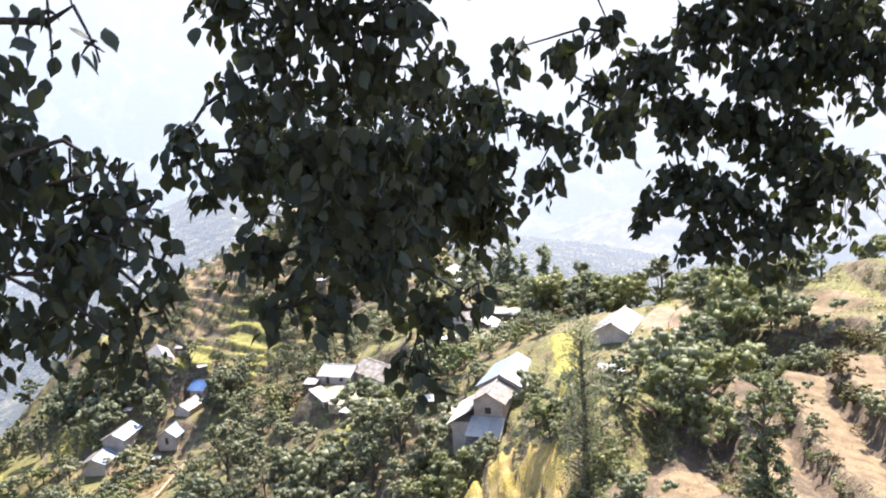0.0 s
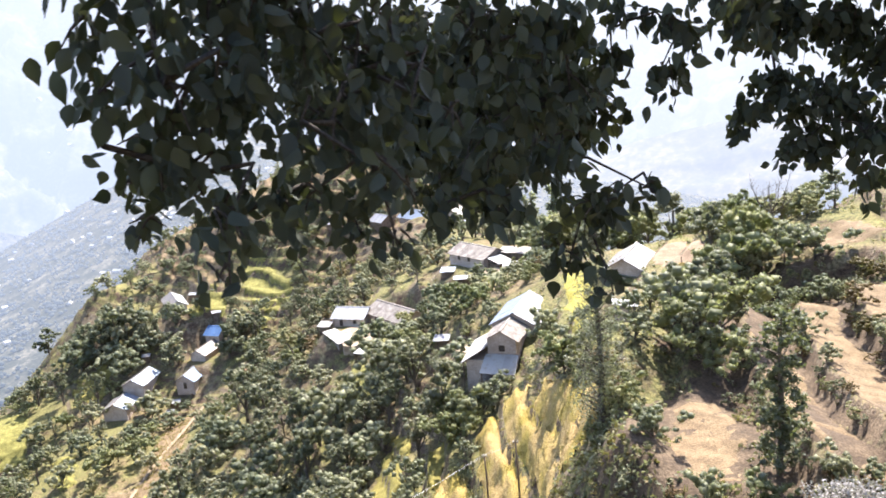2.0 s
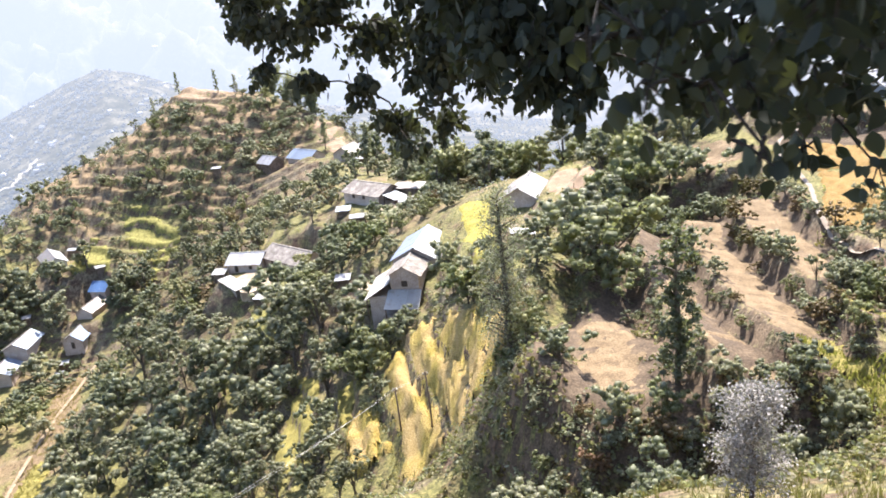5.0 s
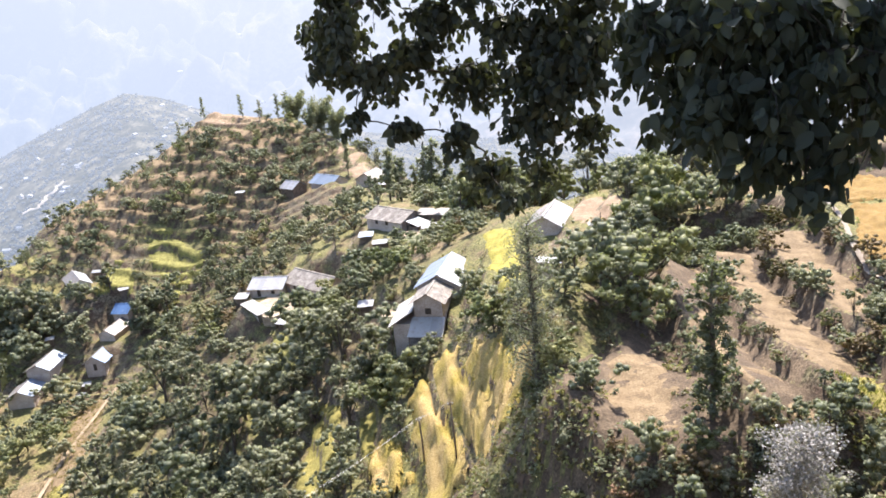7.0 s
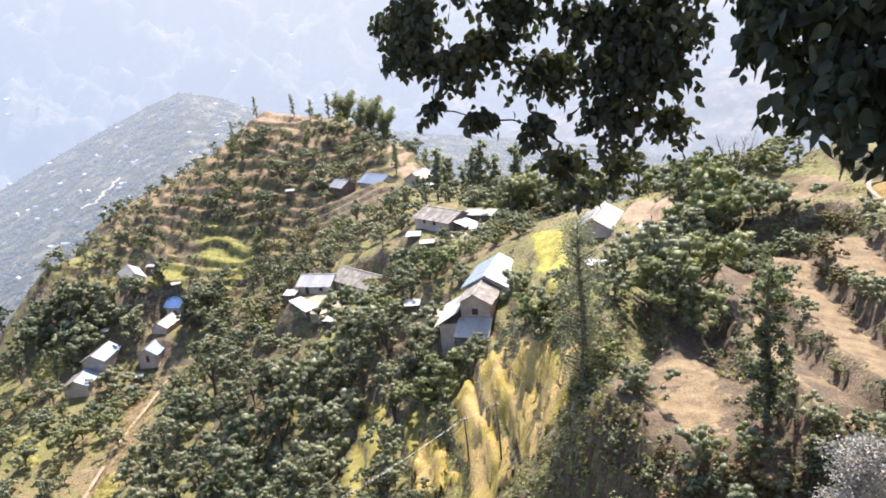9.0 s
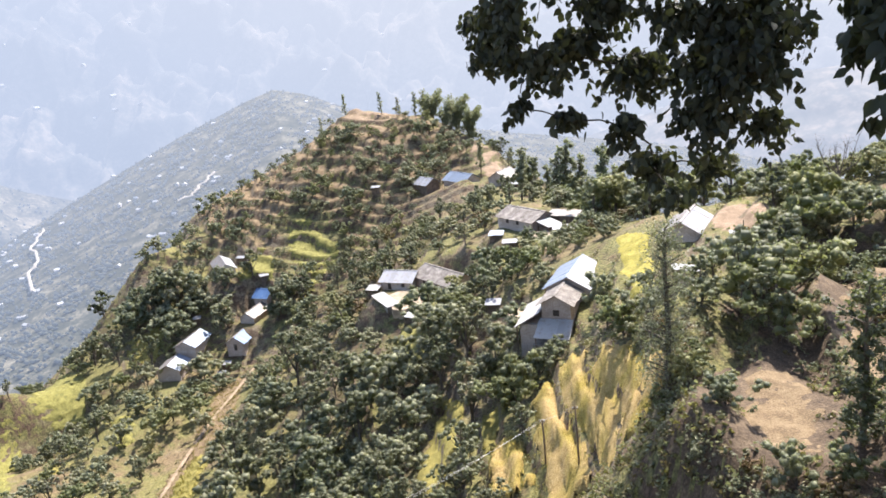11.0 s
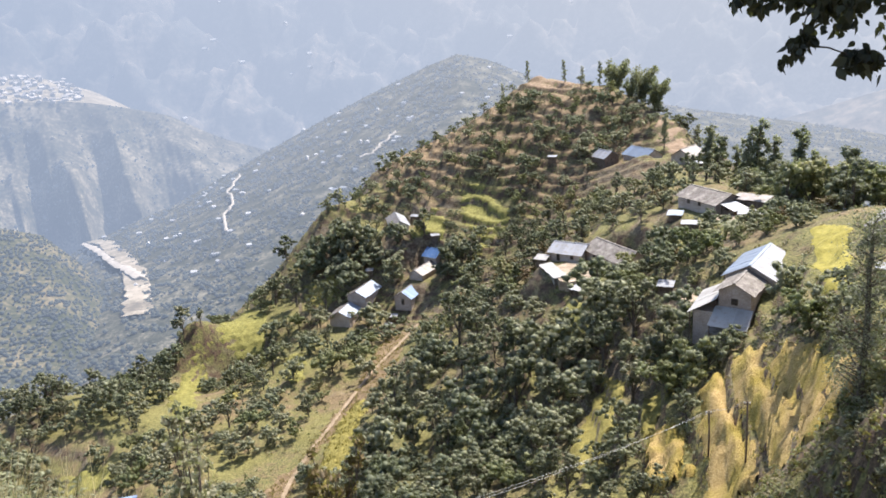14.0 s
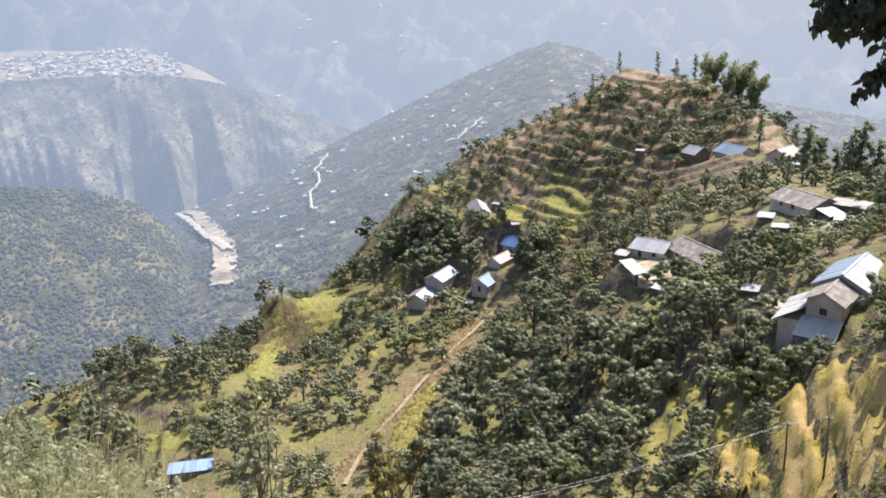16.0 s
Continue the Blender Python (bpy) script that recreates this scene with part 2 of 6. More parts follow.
# ground: dry grass and soil on the treads, scrub on the steep risers
def ground_material():
    m, nodes, links, b = material("terrace_ground", 0.95)
    geo = nodes.new("ShaderNodeNewGeometry")
    vec = geo.outputs["Position"]
    sep = nodes.new("ShaderNodeSeparateXYZ")
    links.new(geo.outputs["True Normal"], sep.inputs[0])
    fine, mid, broad = (noise_at(nodes, links, vec, sc, 5, 0.6) for sc in (2.6, 0.5, 0.045))
    dry = ramp(nodes, links, fine, [(0.32, (0.07, 0.05, 0.026)), (0.5, (0.16, 0.115, 0.062)), (0.68, (0.29, 0.215, 0.12))])
    green = ramp(nodes, links, fine, [(0.32, (0.045, 0.046, 0.018)), (0.5, (0.125, 0.118, 0.042)), (0.7, (0.25, 0.225, 0.08))])
    soil = ramp(nodes, links, fine, [(0.35, (0.04, 0.028, 0.019)), (0.6, (0.12, 0.078, 0.05))])
    flat = sums(nodes, links, "MULTIPLY", sums(nodes, links, "SUBTRACT", sep.outputs[2], 0.86), 9.0, True)
    patch = ramp(nodes, links, sums(nodes, links, "ADD", sums(nodes, links, "MULTIPLY", broad, 0.7), sums(nodes, links, "MULTIPLY", mid, 0.35)),
                 [(0.50, (0, 0, 0)), (0.63, (1, 1, 1))])
    bank = ramp(nodes, links, fine, [(0.32, (0.07, 0.055, 0.036)), (0.5, (0.17, 0.135, 0.088)), (0.7, (0.30, 0.25, 0.17))])
    steep = mixed(nodes, links, ramp(nodes, links, mid, [(0.42, (0, 0, 0)), (0.6, (1, 1, 1))]), mixed(nodes, links, ramp(nodes, links, broad, [(0.42, (0, 0, 0)), (0.56, (1, 1, 1))]), green, bank), soil)
    lush = ramp(nodes, links, fine, [(0.32, (0.07, 0.066, 0.024)), (0.5, (0.16, 0.145, 0.048)), (0.7, (0.27, 0.24, 0.085))])
    wet = ramp(nodes, links, noise_at(nodes, links, vec, 0.055, 3, 0.5), [(0.54, (0, 0, 0)), (0.64, (1, 1, 1))])
    tread = mixed(nodes, links, wet, mixed(nodes, links, patch, green, dry), lush)
    links.new(mixed(nodes, links, flat, steep, tread), b.inputs["Base Color"])
    bumped(nodes, links, b, sums(nodes, links, "ADD", fine, mid), 0.9, 0.25)
    return m


def leafy(name, dark, light, tint=0.5, through=0.35, rough=0.55):
    """Leaves: green varied leaf by leaf and plant by plant, with light coming through them."""
    m, nodes, links, b = material(name, rough)
    geo, info = nodes.new("ShaderNodeNewGeometry"), nodes.new("ShaderNodeObjectInfo")
    col = ramp(nodes, links, geo.outputs["Random Per Island"], [(0.0, dark), (1.0, light)])
    hsv = nodes.new("ShaderNodeHueSaturation")
    links.new(sums(nodes, links, "ADD", sums(nodes, links, "MULTIPLY", info.outputs["Random"], tint), 1 - tint * 0.5), hsv.inputs["Value"])
    links.new(sums(nodes, links, "ADD", sums(nodes, links, "MULTIPLY", info.outputs["Random"], -0.06), 0.53), hsv.inputs["Hue"])
    links.new(col, hsv.inputs["Color"])
    links.new(hsv.outputs[0], b.inputs["Base Color"])
    tr = nodes.new("ShaderNodeBsdfTranslucent")
    links.new(mixed(nodes, links, 0.35, hsv.outputs[0], (0.32, 0.38, 0.06)), tr.inputs[0])
    mx = nodes.new("ShaderNodeMixShader")
    mx.inputs[0].default_value = through
    links.new(b.outputs[0], mx.inputs[1])
    links.new(tr.outputs[0], mx.inputs[2])
    links.new(mx.outputs[0], nodes["Material Output"].inputs[0])
    return m


def sheet_metal(name, base, rust, amount, rough=0.42, metal=0.55):
    m, nodes, links, b = material(name, rough, metal)
    vec = coords(nodes, links)
    grime = noise_at(nodes, links, vec, 1.3, 6, 0.65)
    info = nodes.new("ShaderNodeObjectInfo")
    hsv = nodes.new("ShaderNodeHueSaturation")
    hsv.inputs["Color"].default_value = (*base, 1)
    links.new(sums(nodes, links, "ADD", sums(nodes, links, "MULTIPLY", info.outputs["Random"], 0.28), 0.84), hsv.inputs["Value"])
    mask = ramp(nodes, links, grime, [(0.62 - amount, (0, 0, 0)), (0.80 - amount, (1, 1, 1))])
    links.new(mixed(nodes, links, mask, hsv.outputs[0], rust), b.inputs["Base Color"])
    wave = nodes.new("ShaderNodeTexWave")
    wave.inputs["Scale"].default_value = 4.0
    links.new(nodes.new("ShaderNodeTexCoord").outputs["Object"], wave.inputs["Vector"])
    bumped(nodes, links, b, wave.outputs["Fac"], 0.3, 0.02)
    return m


def standing_crop(name):
    """Ripe crop, straw-coloured in drifts and still yellow-green in others."""
    m, nodes, links, b = material(name, 0.95)
    vec = coords(nodes, links)
    fine, drift = noise_at(nodes, links, vec, 5.0, 5, 0.7), noise_at(nodes, links, vec, 0.16, 3, 0.6)
    ripe = ramp(nodes, links, fine, [(0.3, (0.25, 0.16, 0.06)), (0.5, (0.43, 0.30, 0.115)), (0.7, (0.58, 0.44, 0.21))])
    young = ramp(nodes, links, fine, [(0.3, (0.15, 0.115, 0.028)), (0.5, (0.33, 0.25, 0.055)), (0.7, (0.47, 0.37, 0.10))])
    links.new(mixed(nodes, links, ramp(nodes, links, drift, [(0.42, (0, 0, 0)), (0.58, (1, 1, 1))]), ripe, young), b.inputs["Base Color"])
    bumped(nodes, links, b, fine, 1.0, 0.3)
    return m


m_ground = ground_material()
m_crop = speckled("ripe_rice", (0.13, 0.078, 0.02), (0.205, 0.125, 0.032), (0.27, 0.175, 0.055), 1.6, bump=0.8, distance=0.15)
m_mustard = speckled("yellow_green_crop", (0.085, 0.075, 0.02), (0.20, 0.172, 0.042), (0.32, 0.27, 0.08), 1.6, bump=0.9, distance=0.15)
m_lime = speckled("lime_crop", (0.15, 0.13, 0.025), (0.26, 0.225, 0.04), (0.36, 0.31, 0.07), 1.6, bump=0.8, distance=0.1)
m_straw = standing_crop("straw_crop")
m_paddy = speckled("green_paddy", (0.07, 0.07, 0.02), (0.185, 0.172, 0.045), (0.30, 0.27, 0.08), 1.6, bump=0.9, distance=0.15)
m_stubble = speckled("dry_stubble", (0.075, 0.05, 0.026), (0.165, 0.115, 0.062), (0.27, 0.20, 0.115), 1.2, bump=0.8, distance=0.1)
m_path = speckled("pale_path", (0.15, 0.12, 0.09), (0.235, 0.195, 0.155), (0.33, 0.285, 0.235), 1.0, bump=0.3)
m_path_dry = speckled("dry_footpath", (0.14, 0.102, 0.06), (0.24, 0.18, 0.115), (0.35, 0.275, 0.19), 0.8, bump=0.5)
m_dirt = speckled("bare_earth", (0.13, 0.085, 0.052), (0.23, 0.16, 0.10), (0.34, 0.25, 0.17), 1.3)
m_corn = speckled("drying_grain", (0.16, 0.115, 0.075), (0.30, 0.235, 0.165), (0.45, 0.385, 0.30), 0.9)
m_mud = speckled("mud_wall", (0.32, 0.25, 0.20), (0.45, 0.37, 0.31), (0.57, 0.49, 0.43), 0.9, tint=0.25)
m_white = speckled("whitewash", (0.45, 0.41, 0.36), (0.58, 0.55, 0.5), (0.70, 0.68, 0.64), 0.9, tint=0.1)
m_stone = speckled("field_stone", (0.12, 0.10, 0.08), (0.25, 0.22, 0.18), (0.4, 0.36, 0.31), 2.0, bump=0.8)
m_slate = speckled("stone_slate", (0.075, 0.062, 0.05), (0.20, 0.175, 0.15), (0.40, 0.365, 0.325), 1.3, rough=0.75, bump=1.0, distance=0.08, tint=0.2)
m_tin = sheet_metal("tin_sheet", (0.275, 0.285, 0.305), (0.23, 0.20, 0.175), 0.12, 0.6, 0.2)
m_tin_worn = sheet_metal("worn_tin_sheet", (0.22, 0.215, 0.21), (0.20, 0.15, 0.115), 0.16, 0.6, 0.3)
m_wire = sheet_metal("bare_aluminium", (0.5, 0.5, 0.48), (0.5, 0.48, 0.45), 0.1, 0.55, 0.3)
m_tin_white = sheet_metal("whitish_tin_sheet", (0.36, 0.35, 0.33), (0.28, 0.25, 0.22), 0.10, 0.7, 0.05)
m_blue = sheet_metal("blue_tin_sheet", (0.09, 0.17, 0.33), (0.3, 0.36, 0.46), 0.05, 0.45, 0.2)
m_blue_soft = sheet_metal("faded_blue_tin_sheet", (0.19, 0.235, 0.30), (0.2, 0.22, 0.26), 0.10, 0.5, 0.25)
m_blue_grey = sheet_metal("blue_grey_tin_sheet", (0.22, 0.26, 0.32), (0.2, 0.215, 0.23), 0.08, 0.5, 0.3)
m_blue_pale = sheet_metal("pale_blue_tin_sheet", (0.22, 0.30, 0.45), (0.24, 0.29, 0.37), 0.0, 0.7, 0.05)
m_red_earth = speckled("reddish_earth", (0.16, 0.09, 0.06), (0.28, 0.17, 0.12), (0.4, 0.27, 0.2), 1.0)
m_red_soil = speckled("brown_soil", (0.036, 0.024, 0.015), (0.088, 0.061, 0.037), (0.18, 0.13, 0.08), 0.9, bump=0.9, distance=0.12)
m_wood = speckled("weathered_wood", (0.07, 0.05, 0.035), (0.15, 0.11, 0.08), (0.26, 0.2, 0.15), 2.0, world_space=False)
m_dark = speckled("shutter_wood", (0.03, 0.022, 0.018), (0.06, 0.045, 0.035), (0.1, 0.08, 0.06), 2.0)
m_bark = speckled("bark", (0.05, 0.04, 0.03), (0.11, 0.09, 0.07), (0.2, 0.17, 0.14), 3.0, world_space=False)
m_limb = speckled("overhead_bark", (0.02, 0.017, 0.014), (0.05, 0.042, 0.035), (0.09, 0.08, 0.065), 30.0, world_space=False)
m_culm = speckled("bamboo_culm", (0.12, 0.13, 0.05), (0.22, 0.22, 0.09), (0.34, 0.32, 0.16), 2.0, world_space=False)
m_leaf = leafy("tree_leaves", (0.11, 0.12, 0.078), (0.36, 0.365, 0.235), 0.5, 0.46)
m_leaf_dark = leafy("dark_tree_leaves", (0.066, 0.075, 0.048), (0.24, 0.245, 0.155), 0.5, 0.4)
m_leaf_lit = leafy("light_tree_leaves", (0.11, 0.123, 0.058), (0.33, 0.33, 0.165), 0.5, 0.48)
m_leaf_grey = leafy("greyish_leaves", (0.19, 0.18, 0.17), (0.44, 0.42, 0.395), 0.1, 0.2, 0.8)
m_leaf_brown = leafy("browned_leaves", (0.09, 0.06, 0.03), (0.22, 0.15, 0.07))
m_leaf_bamboo = leafy("bamboo_leaves", (0.12, 0.13, 0.085), (0.30, 0.30, 0.20), 0.3, 0.45)
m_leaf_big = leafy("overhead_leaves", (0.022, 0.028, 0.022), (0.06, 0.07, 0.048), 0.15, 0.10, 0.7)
m_scrub = leafy("scrub_leaves", (0.055, 0.058, 0.032), (0.25, 0.225, 0.12))
m_blade_green = leafy("green_crop_blades", (0.14, 0.13, 0.03), (0.30, 0.27, 0.07), 0.2)
m_grass_green = leafy("rough_grass_blades", (0.05, 0.05, 0.02), (0.17, 0.14, 0.06), 0.2)
m_leaf_sparse = leafy("sparse_leaves", (0.11, 0.108, 0.08), (0.31, 0.30, 0.22), 0.2, 0.45)
m_grass = leafy("dry_grass_blades", (0.18, 0.13, 0.05), (0.42, 0.32, 0.15), 0.2)
m_straw_blade = leafy("pale_dry_blades", (0.40, 0.33, 0.17), (0.66, 0.57, 0.34), 0.2, 0.6)
m_fern = leafy("bank_leaves", (0.13, 0.135, 0.08), (0.46, 0.44, 0.30), 0.2, 0.5)
HAZE_AWAY, HAZE, HAZE_SUN = (0.46, 0.58, 0.79), (0.61, 0.71, 0.88), (0.82, 0.86, 0.92)   # emission colours of the painted haze, away from and towards the sun


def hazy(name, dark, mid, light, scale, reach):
    """Distant country, with haze painted in as emission that thickens with distance."""
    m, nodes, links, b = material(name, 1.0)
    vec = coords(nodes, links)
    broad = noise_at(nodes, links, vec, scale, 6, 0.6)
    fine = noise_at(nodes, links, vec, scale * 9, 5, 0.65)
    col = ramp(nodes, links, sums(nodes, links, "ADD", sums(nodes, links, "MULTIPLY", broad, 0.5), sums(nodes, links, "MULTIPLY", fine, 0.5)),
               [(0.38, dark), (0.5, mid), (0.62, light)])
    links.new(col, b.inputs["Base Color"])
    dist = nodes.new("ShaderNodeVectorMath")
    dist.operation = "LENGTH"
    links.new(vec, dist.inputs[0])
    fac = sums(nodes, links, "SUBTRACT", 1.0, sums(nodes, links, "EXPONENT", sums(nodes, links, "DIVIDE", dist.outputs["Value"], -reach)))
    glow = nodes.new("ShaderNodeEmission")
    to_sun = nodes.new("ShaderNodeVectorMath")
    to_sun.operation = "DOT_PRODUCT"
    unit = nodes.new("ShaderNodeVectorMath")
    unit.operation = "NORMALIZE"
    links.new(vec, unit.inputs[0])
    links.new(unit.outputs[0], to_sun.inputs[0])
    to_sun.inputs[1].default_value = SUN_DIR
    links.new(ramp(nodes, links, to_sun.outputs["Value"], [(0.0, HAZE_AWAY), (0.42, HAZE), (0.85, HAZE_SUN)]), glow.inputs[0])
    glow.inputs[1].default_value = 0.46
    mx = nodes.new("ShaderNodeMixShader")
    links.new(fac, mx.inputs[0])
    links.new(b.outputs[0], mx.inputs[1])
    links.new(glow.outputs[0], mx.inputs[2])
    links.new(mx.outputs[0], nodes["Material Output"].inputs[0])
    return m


# ---- ground: one sheet, fine where the place is seen, coarse behind ----
az = np.r_[np.arange(-180, -66, 6.0), np.arange(-66, 52, 0.24), np.arange(52, 181, 6.0)]
az[-1] = 180
rad = np.r_[0.05, np.arange(0.6, 20, 0.6), np.arange(20, 320, 0.85), np.geomspace(320, 700, 40)]
AZ, RA = np.meshgrid(np.radians(az), rad)
GX, GY = RA * np.sin(AZ), RA * np.cos(AZ)
ground = new("ground", grid_mesh("ground", np.stack([GX, GY, land(GX, GY)], -1), [m_ground]))
tagged(ground, "steep terraced hillside of dry grass, soil and scrub", "ground", kind="structure")

# ---- far country ----
def far_sheet(name, label, mat, a0, a1, na, base, top, r0, r1, nr, shape, folds=0.03, creases=0.0):
    """A far slope between two directions: base and top give its lower and upper edge (height) by direction, shape its face."""
    A, V = np.meshgrid(np.linspace(a0, a1, na), np.linspace(0, 1, nr))
    R = r0(A) + (r1(A) - r0(A)) * V
    Z = base(A) + (top(A) - base(A)) * shape(A, V)
    X, Y = R * np.sin(np.radians(A)), R * np.cos(np.radians(A))
    bulge = np.sin(np.pi * np.clip(V, 0, 1)) ** 0.5
    Z = Z + folds * np.abs(top(A) - base(A)) * bulge * (waves(X, Y, 420, 1) + 0.6 * waves(X, Y, 170, 2) + 0.35 * waves(X, Y, 80, 3))
    if creases:
        c = 1.2 - np.abs(np.sin(A * 0.52 + 1.1 * np.sin(A * 0.31) + 1.5 * V)) - 0.35 * np.abs(np.sin(A * 1.13 + 1.4 * np.sin(A * 0.43) - 1.6 * V)) - 0.10 * np.abs(np.sin(A * 4.1 + 2 * np.sin(A * 0.7) + 3 * V))
        push = creases * 2.2 * (1 - V) ** 0.8 * np.clip(V * 4, 0, 1) ** 0.5 * (c - 0.3)
        X, Y = X - push * np.sin(np.radians(A)), Y - push * np.cos(np.radians(A))
    ob = new(name, grid_mesh(name, np.stack([X, Y, Z], -1), [mat]))
    return tagged(ob, label, "mountain", kind="structure")


def by(*pairs):
    a, v = zip(*pairs)
    return lambda A: np.interp(A, a, v)


def flat_of(v):
    return lambda A: v + 0 * A


def rise(e, r):
    return 1.6 + r * np.tan(np.radians(e))


# each far surface carries its haze as glow in its own material
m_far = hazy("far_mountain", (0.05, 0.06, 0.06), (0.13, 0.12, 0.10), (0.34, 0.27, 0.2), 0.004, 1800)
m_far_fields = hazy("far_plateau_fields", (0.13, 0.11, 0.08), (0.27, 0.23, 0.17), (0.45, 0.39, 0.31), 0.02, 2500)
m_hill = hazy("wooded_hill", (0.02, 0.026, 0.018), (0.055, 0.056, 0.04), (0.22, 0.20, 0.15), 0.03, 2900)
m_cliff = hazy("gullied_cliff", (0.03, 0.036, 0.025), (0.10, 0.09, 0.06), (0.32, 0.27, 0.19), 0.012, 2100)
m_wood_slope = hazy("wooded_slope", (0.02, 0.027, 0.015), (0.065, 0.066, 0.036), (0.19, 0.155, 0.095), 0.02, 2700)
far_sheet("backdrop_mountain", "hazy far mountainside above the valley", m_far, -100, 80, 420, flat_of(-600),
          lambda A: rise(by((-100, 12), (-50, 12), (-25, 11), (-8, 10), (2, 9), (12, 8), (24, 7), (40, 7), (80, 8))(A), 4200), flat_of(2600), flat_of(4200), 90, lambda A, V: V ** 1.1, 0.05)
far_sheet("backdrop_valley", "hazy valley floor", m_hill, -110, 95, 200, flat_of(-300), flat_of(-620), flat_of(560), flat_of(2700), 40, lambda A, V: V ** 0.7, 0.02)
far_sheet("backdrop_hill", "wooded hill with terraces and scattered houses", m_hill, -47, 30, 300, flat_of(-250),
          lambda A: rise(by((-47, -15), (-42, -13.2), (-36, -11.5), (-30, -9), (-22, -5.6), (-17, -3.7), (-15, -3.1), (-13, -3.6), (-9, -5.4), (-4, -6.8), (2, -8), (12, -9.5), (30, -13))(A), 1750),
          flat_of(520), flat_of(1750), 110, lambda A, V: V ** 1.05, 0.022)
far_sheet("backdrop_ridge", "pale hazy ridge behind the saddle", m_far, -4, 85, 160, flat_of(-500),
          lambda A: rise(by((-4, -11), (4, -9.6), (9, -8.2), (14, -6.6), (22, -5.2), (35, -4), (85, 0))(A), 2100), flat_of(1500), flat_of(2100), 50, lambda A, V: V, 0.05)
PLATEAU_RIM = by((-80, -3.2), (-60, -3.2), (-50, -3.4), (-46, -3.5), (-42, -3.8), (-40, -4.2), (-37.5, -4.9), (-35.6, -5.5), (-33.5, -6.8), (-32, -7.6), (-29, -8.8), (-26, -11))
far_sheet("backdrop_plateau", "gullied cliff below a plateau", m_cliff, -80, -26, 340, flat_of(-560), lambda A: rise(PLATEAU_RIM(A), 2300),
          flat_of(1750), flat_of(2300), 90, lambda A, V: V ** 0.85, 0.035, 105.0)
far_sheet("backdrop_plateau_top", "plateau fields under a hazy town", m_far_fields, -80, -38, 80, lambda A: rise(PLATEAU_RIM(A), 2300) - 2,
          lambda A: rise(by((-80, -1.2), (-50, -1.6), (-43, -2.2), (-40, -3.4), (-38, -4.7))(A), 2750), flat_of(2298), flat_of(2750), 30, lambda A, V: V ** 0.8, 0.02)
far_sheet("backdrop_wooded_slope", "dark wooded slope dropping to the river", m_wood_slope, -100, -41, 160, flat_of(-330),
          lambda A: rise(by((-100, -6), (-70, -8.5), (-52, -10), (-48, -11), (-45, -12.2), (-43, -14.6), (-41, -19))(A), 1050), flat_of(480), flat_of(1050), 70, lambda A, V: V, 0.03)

# ---- far details: town on the plateau, houses and roads on the hill, river bed ----
def cubes(spots, mats):
    """Small house blocks with ridged roofs, one mesh: (x, y, z, w, l, h, turn)."""
    V, F, S = [], [], []
    for x, y, z, w, l, h, a in spots:
        c, s_ = math.cos(a), math.sin(a)
        base = len(V)
        for px, py, pz in ((-1, -1, 0), (1, -1, 0), (1, 1, 0), (-1, 1, 0), (-1.1, -1.1, 1), (1.1, -1.1, 1), (1.1, 1.1, 1), (-1.1, 1.1, 1), (0, -1.1, 1.6), (0, 1.1, 1.6)):
            qx, qy = px * w / 2, py * l / 2
            V.append((x + qx * c - qy * s_, y + qx * s_ + qy * c, z + pz * h))
        for f, m in (((0, 1, 5, 4), 0), ((1, 2, 6, 5), 0), ((2, 3, 7, 6), 0), ((3, 0, 4, 7), 0), ((4, 5, 8), 0), ((6, 7, 9), 0), ((5, 6, 9, 8), 1), ((7, 4, 8, 9), 1)):
            F.append([base + i for i in f])
            S.append(m)
    return mesh_of("houses", V, F, mats, slots=S)




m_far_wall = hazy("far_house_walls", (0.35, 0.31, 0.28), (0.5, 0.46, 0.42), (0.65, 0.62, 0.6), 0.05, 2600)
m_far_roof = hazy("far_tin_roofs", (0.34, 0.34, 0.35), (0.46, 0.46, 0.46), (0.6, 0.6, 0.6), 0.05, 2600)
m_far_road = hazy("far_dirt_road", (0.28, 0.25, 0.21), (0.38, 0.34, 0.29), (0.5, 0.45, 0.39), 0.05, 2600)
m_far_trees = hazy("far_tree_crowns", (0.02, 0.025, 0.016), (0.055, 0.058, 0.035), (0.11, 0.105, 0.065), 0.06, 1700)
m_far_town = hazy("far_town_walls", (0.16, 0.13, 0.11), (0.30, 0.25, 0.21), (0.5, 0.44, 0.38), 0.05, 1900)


def slope_points(ob):
    me = ob.data
    co = np.empty(len(me.vertices) * 3, np.float32)
    me.vertices.foreach_get("co", co)
    return co.reshape(-1, 3)


def on_slope(co, rng, n, a0, a1, e0, e1):
    a = np.degrees(np.arctan2(co[:, 0], co[:, 1]))
    e = np.degrees(np.arctan2(co[:, 2] - 1.6, np.hypot(co[:, 0], co[:, 1])))
    ok = np.where((a > a0) & (a < a1) & (e > e0) & (e < e1))[0]
    return co[rng.choice(ok, n)] if len(ok) else np.zeros((0, 3))


def by_bearing(co, a, e):
    """The point of a slope nearest to a bearing and an elevation."""
    aa = np.degrees(np.arctan2(co[:, 0], co[:, 1]))
    ee = np.degrees(np.arctan2(co[:, 2] - 1.6, np.hypot(co[:, 0], co[:, 1])))
    return co[np.argmin((aa - a) ** 2 + (ee - e) ** 2)]


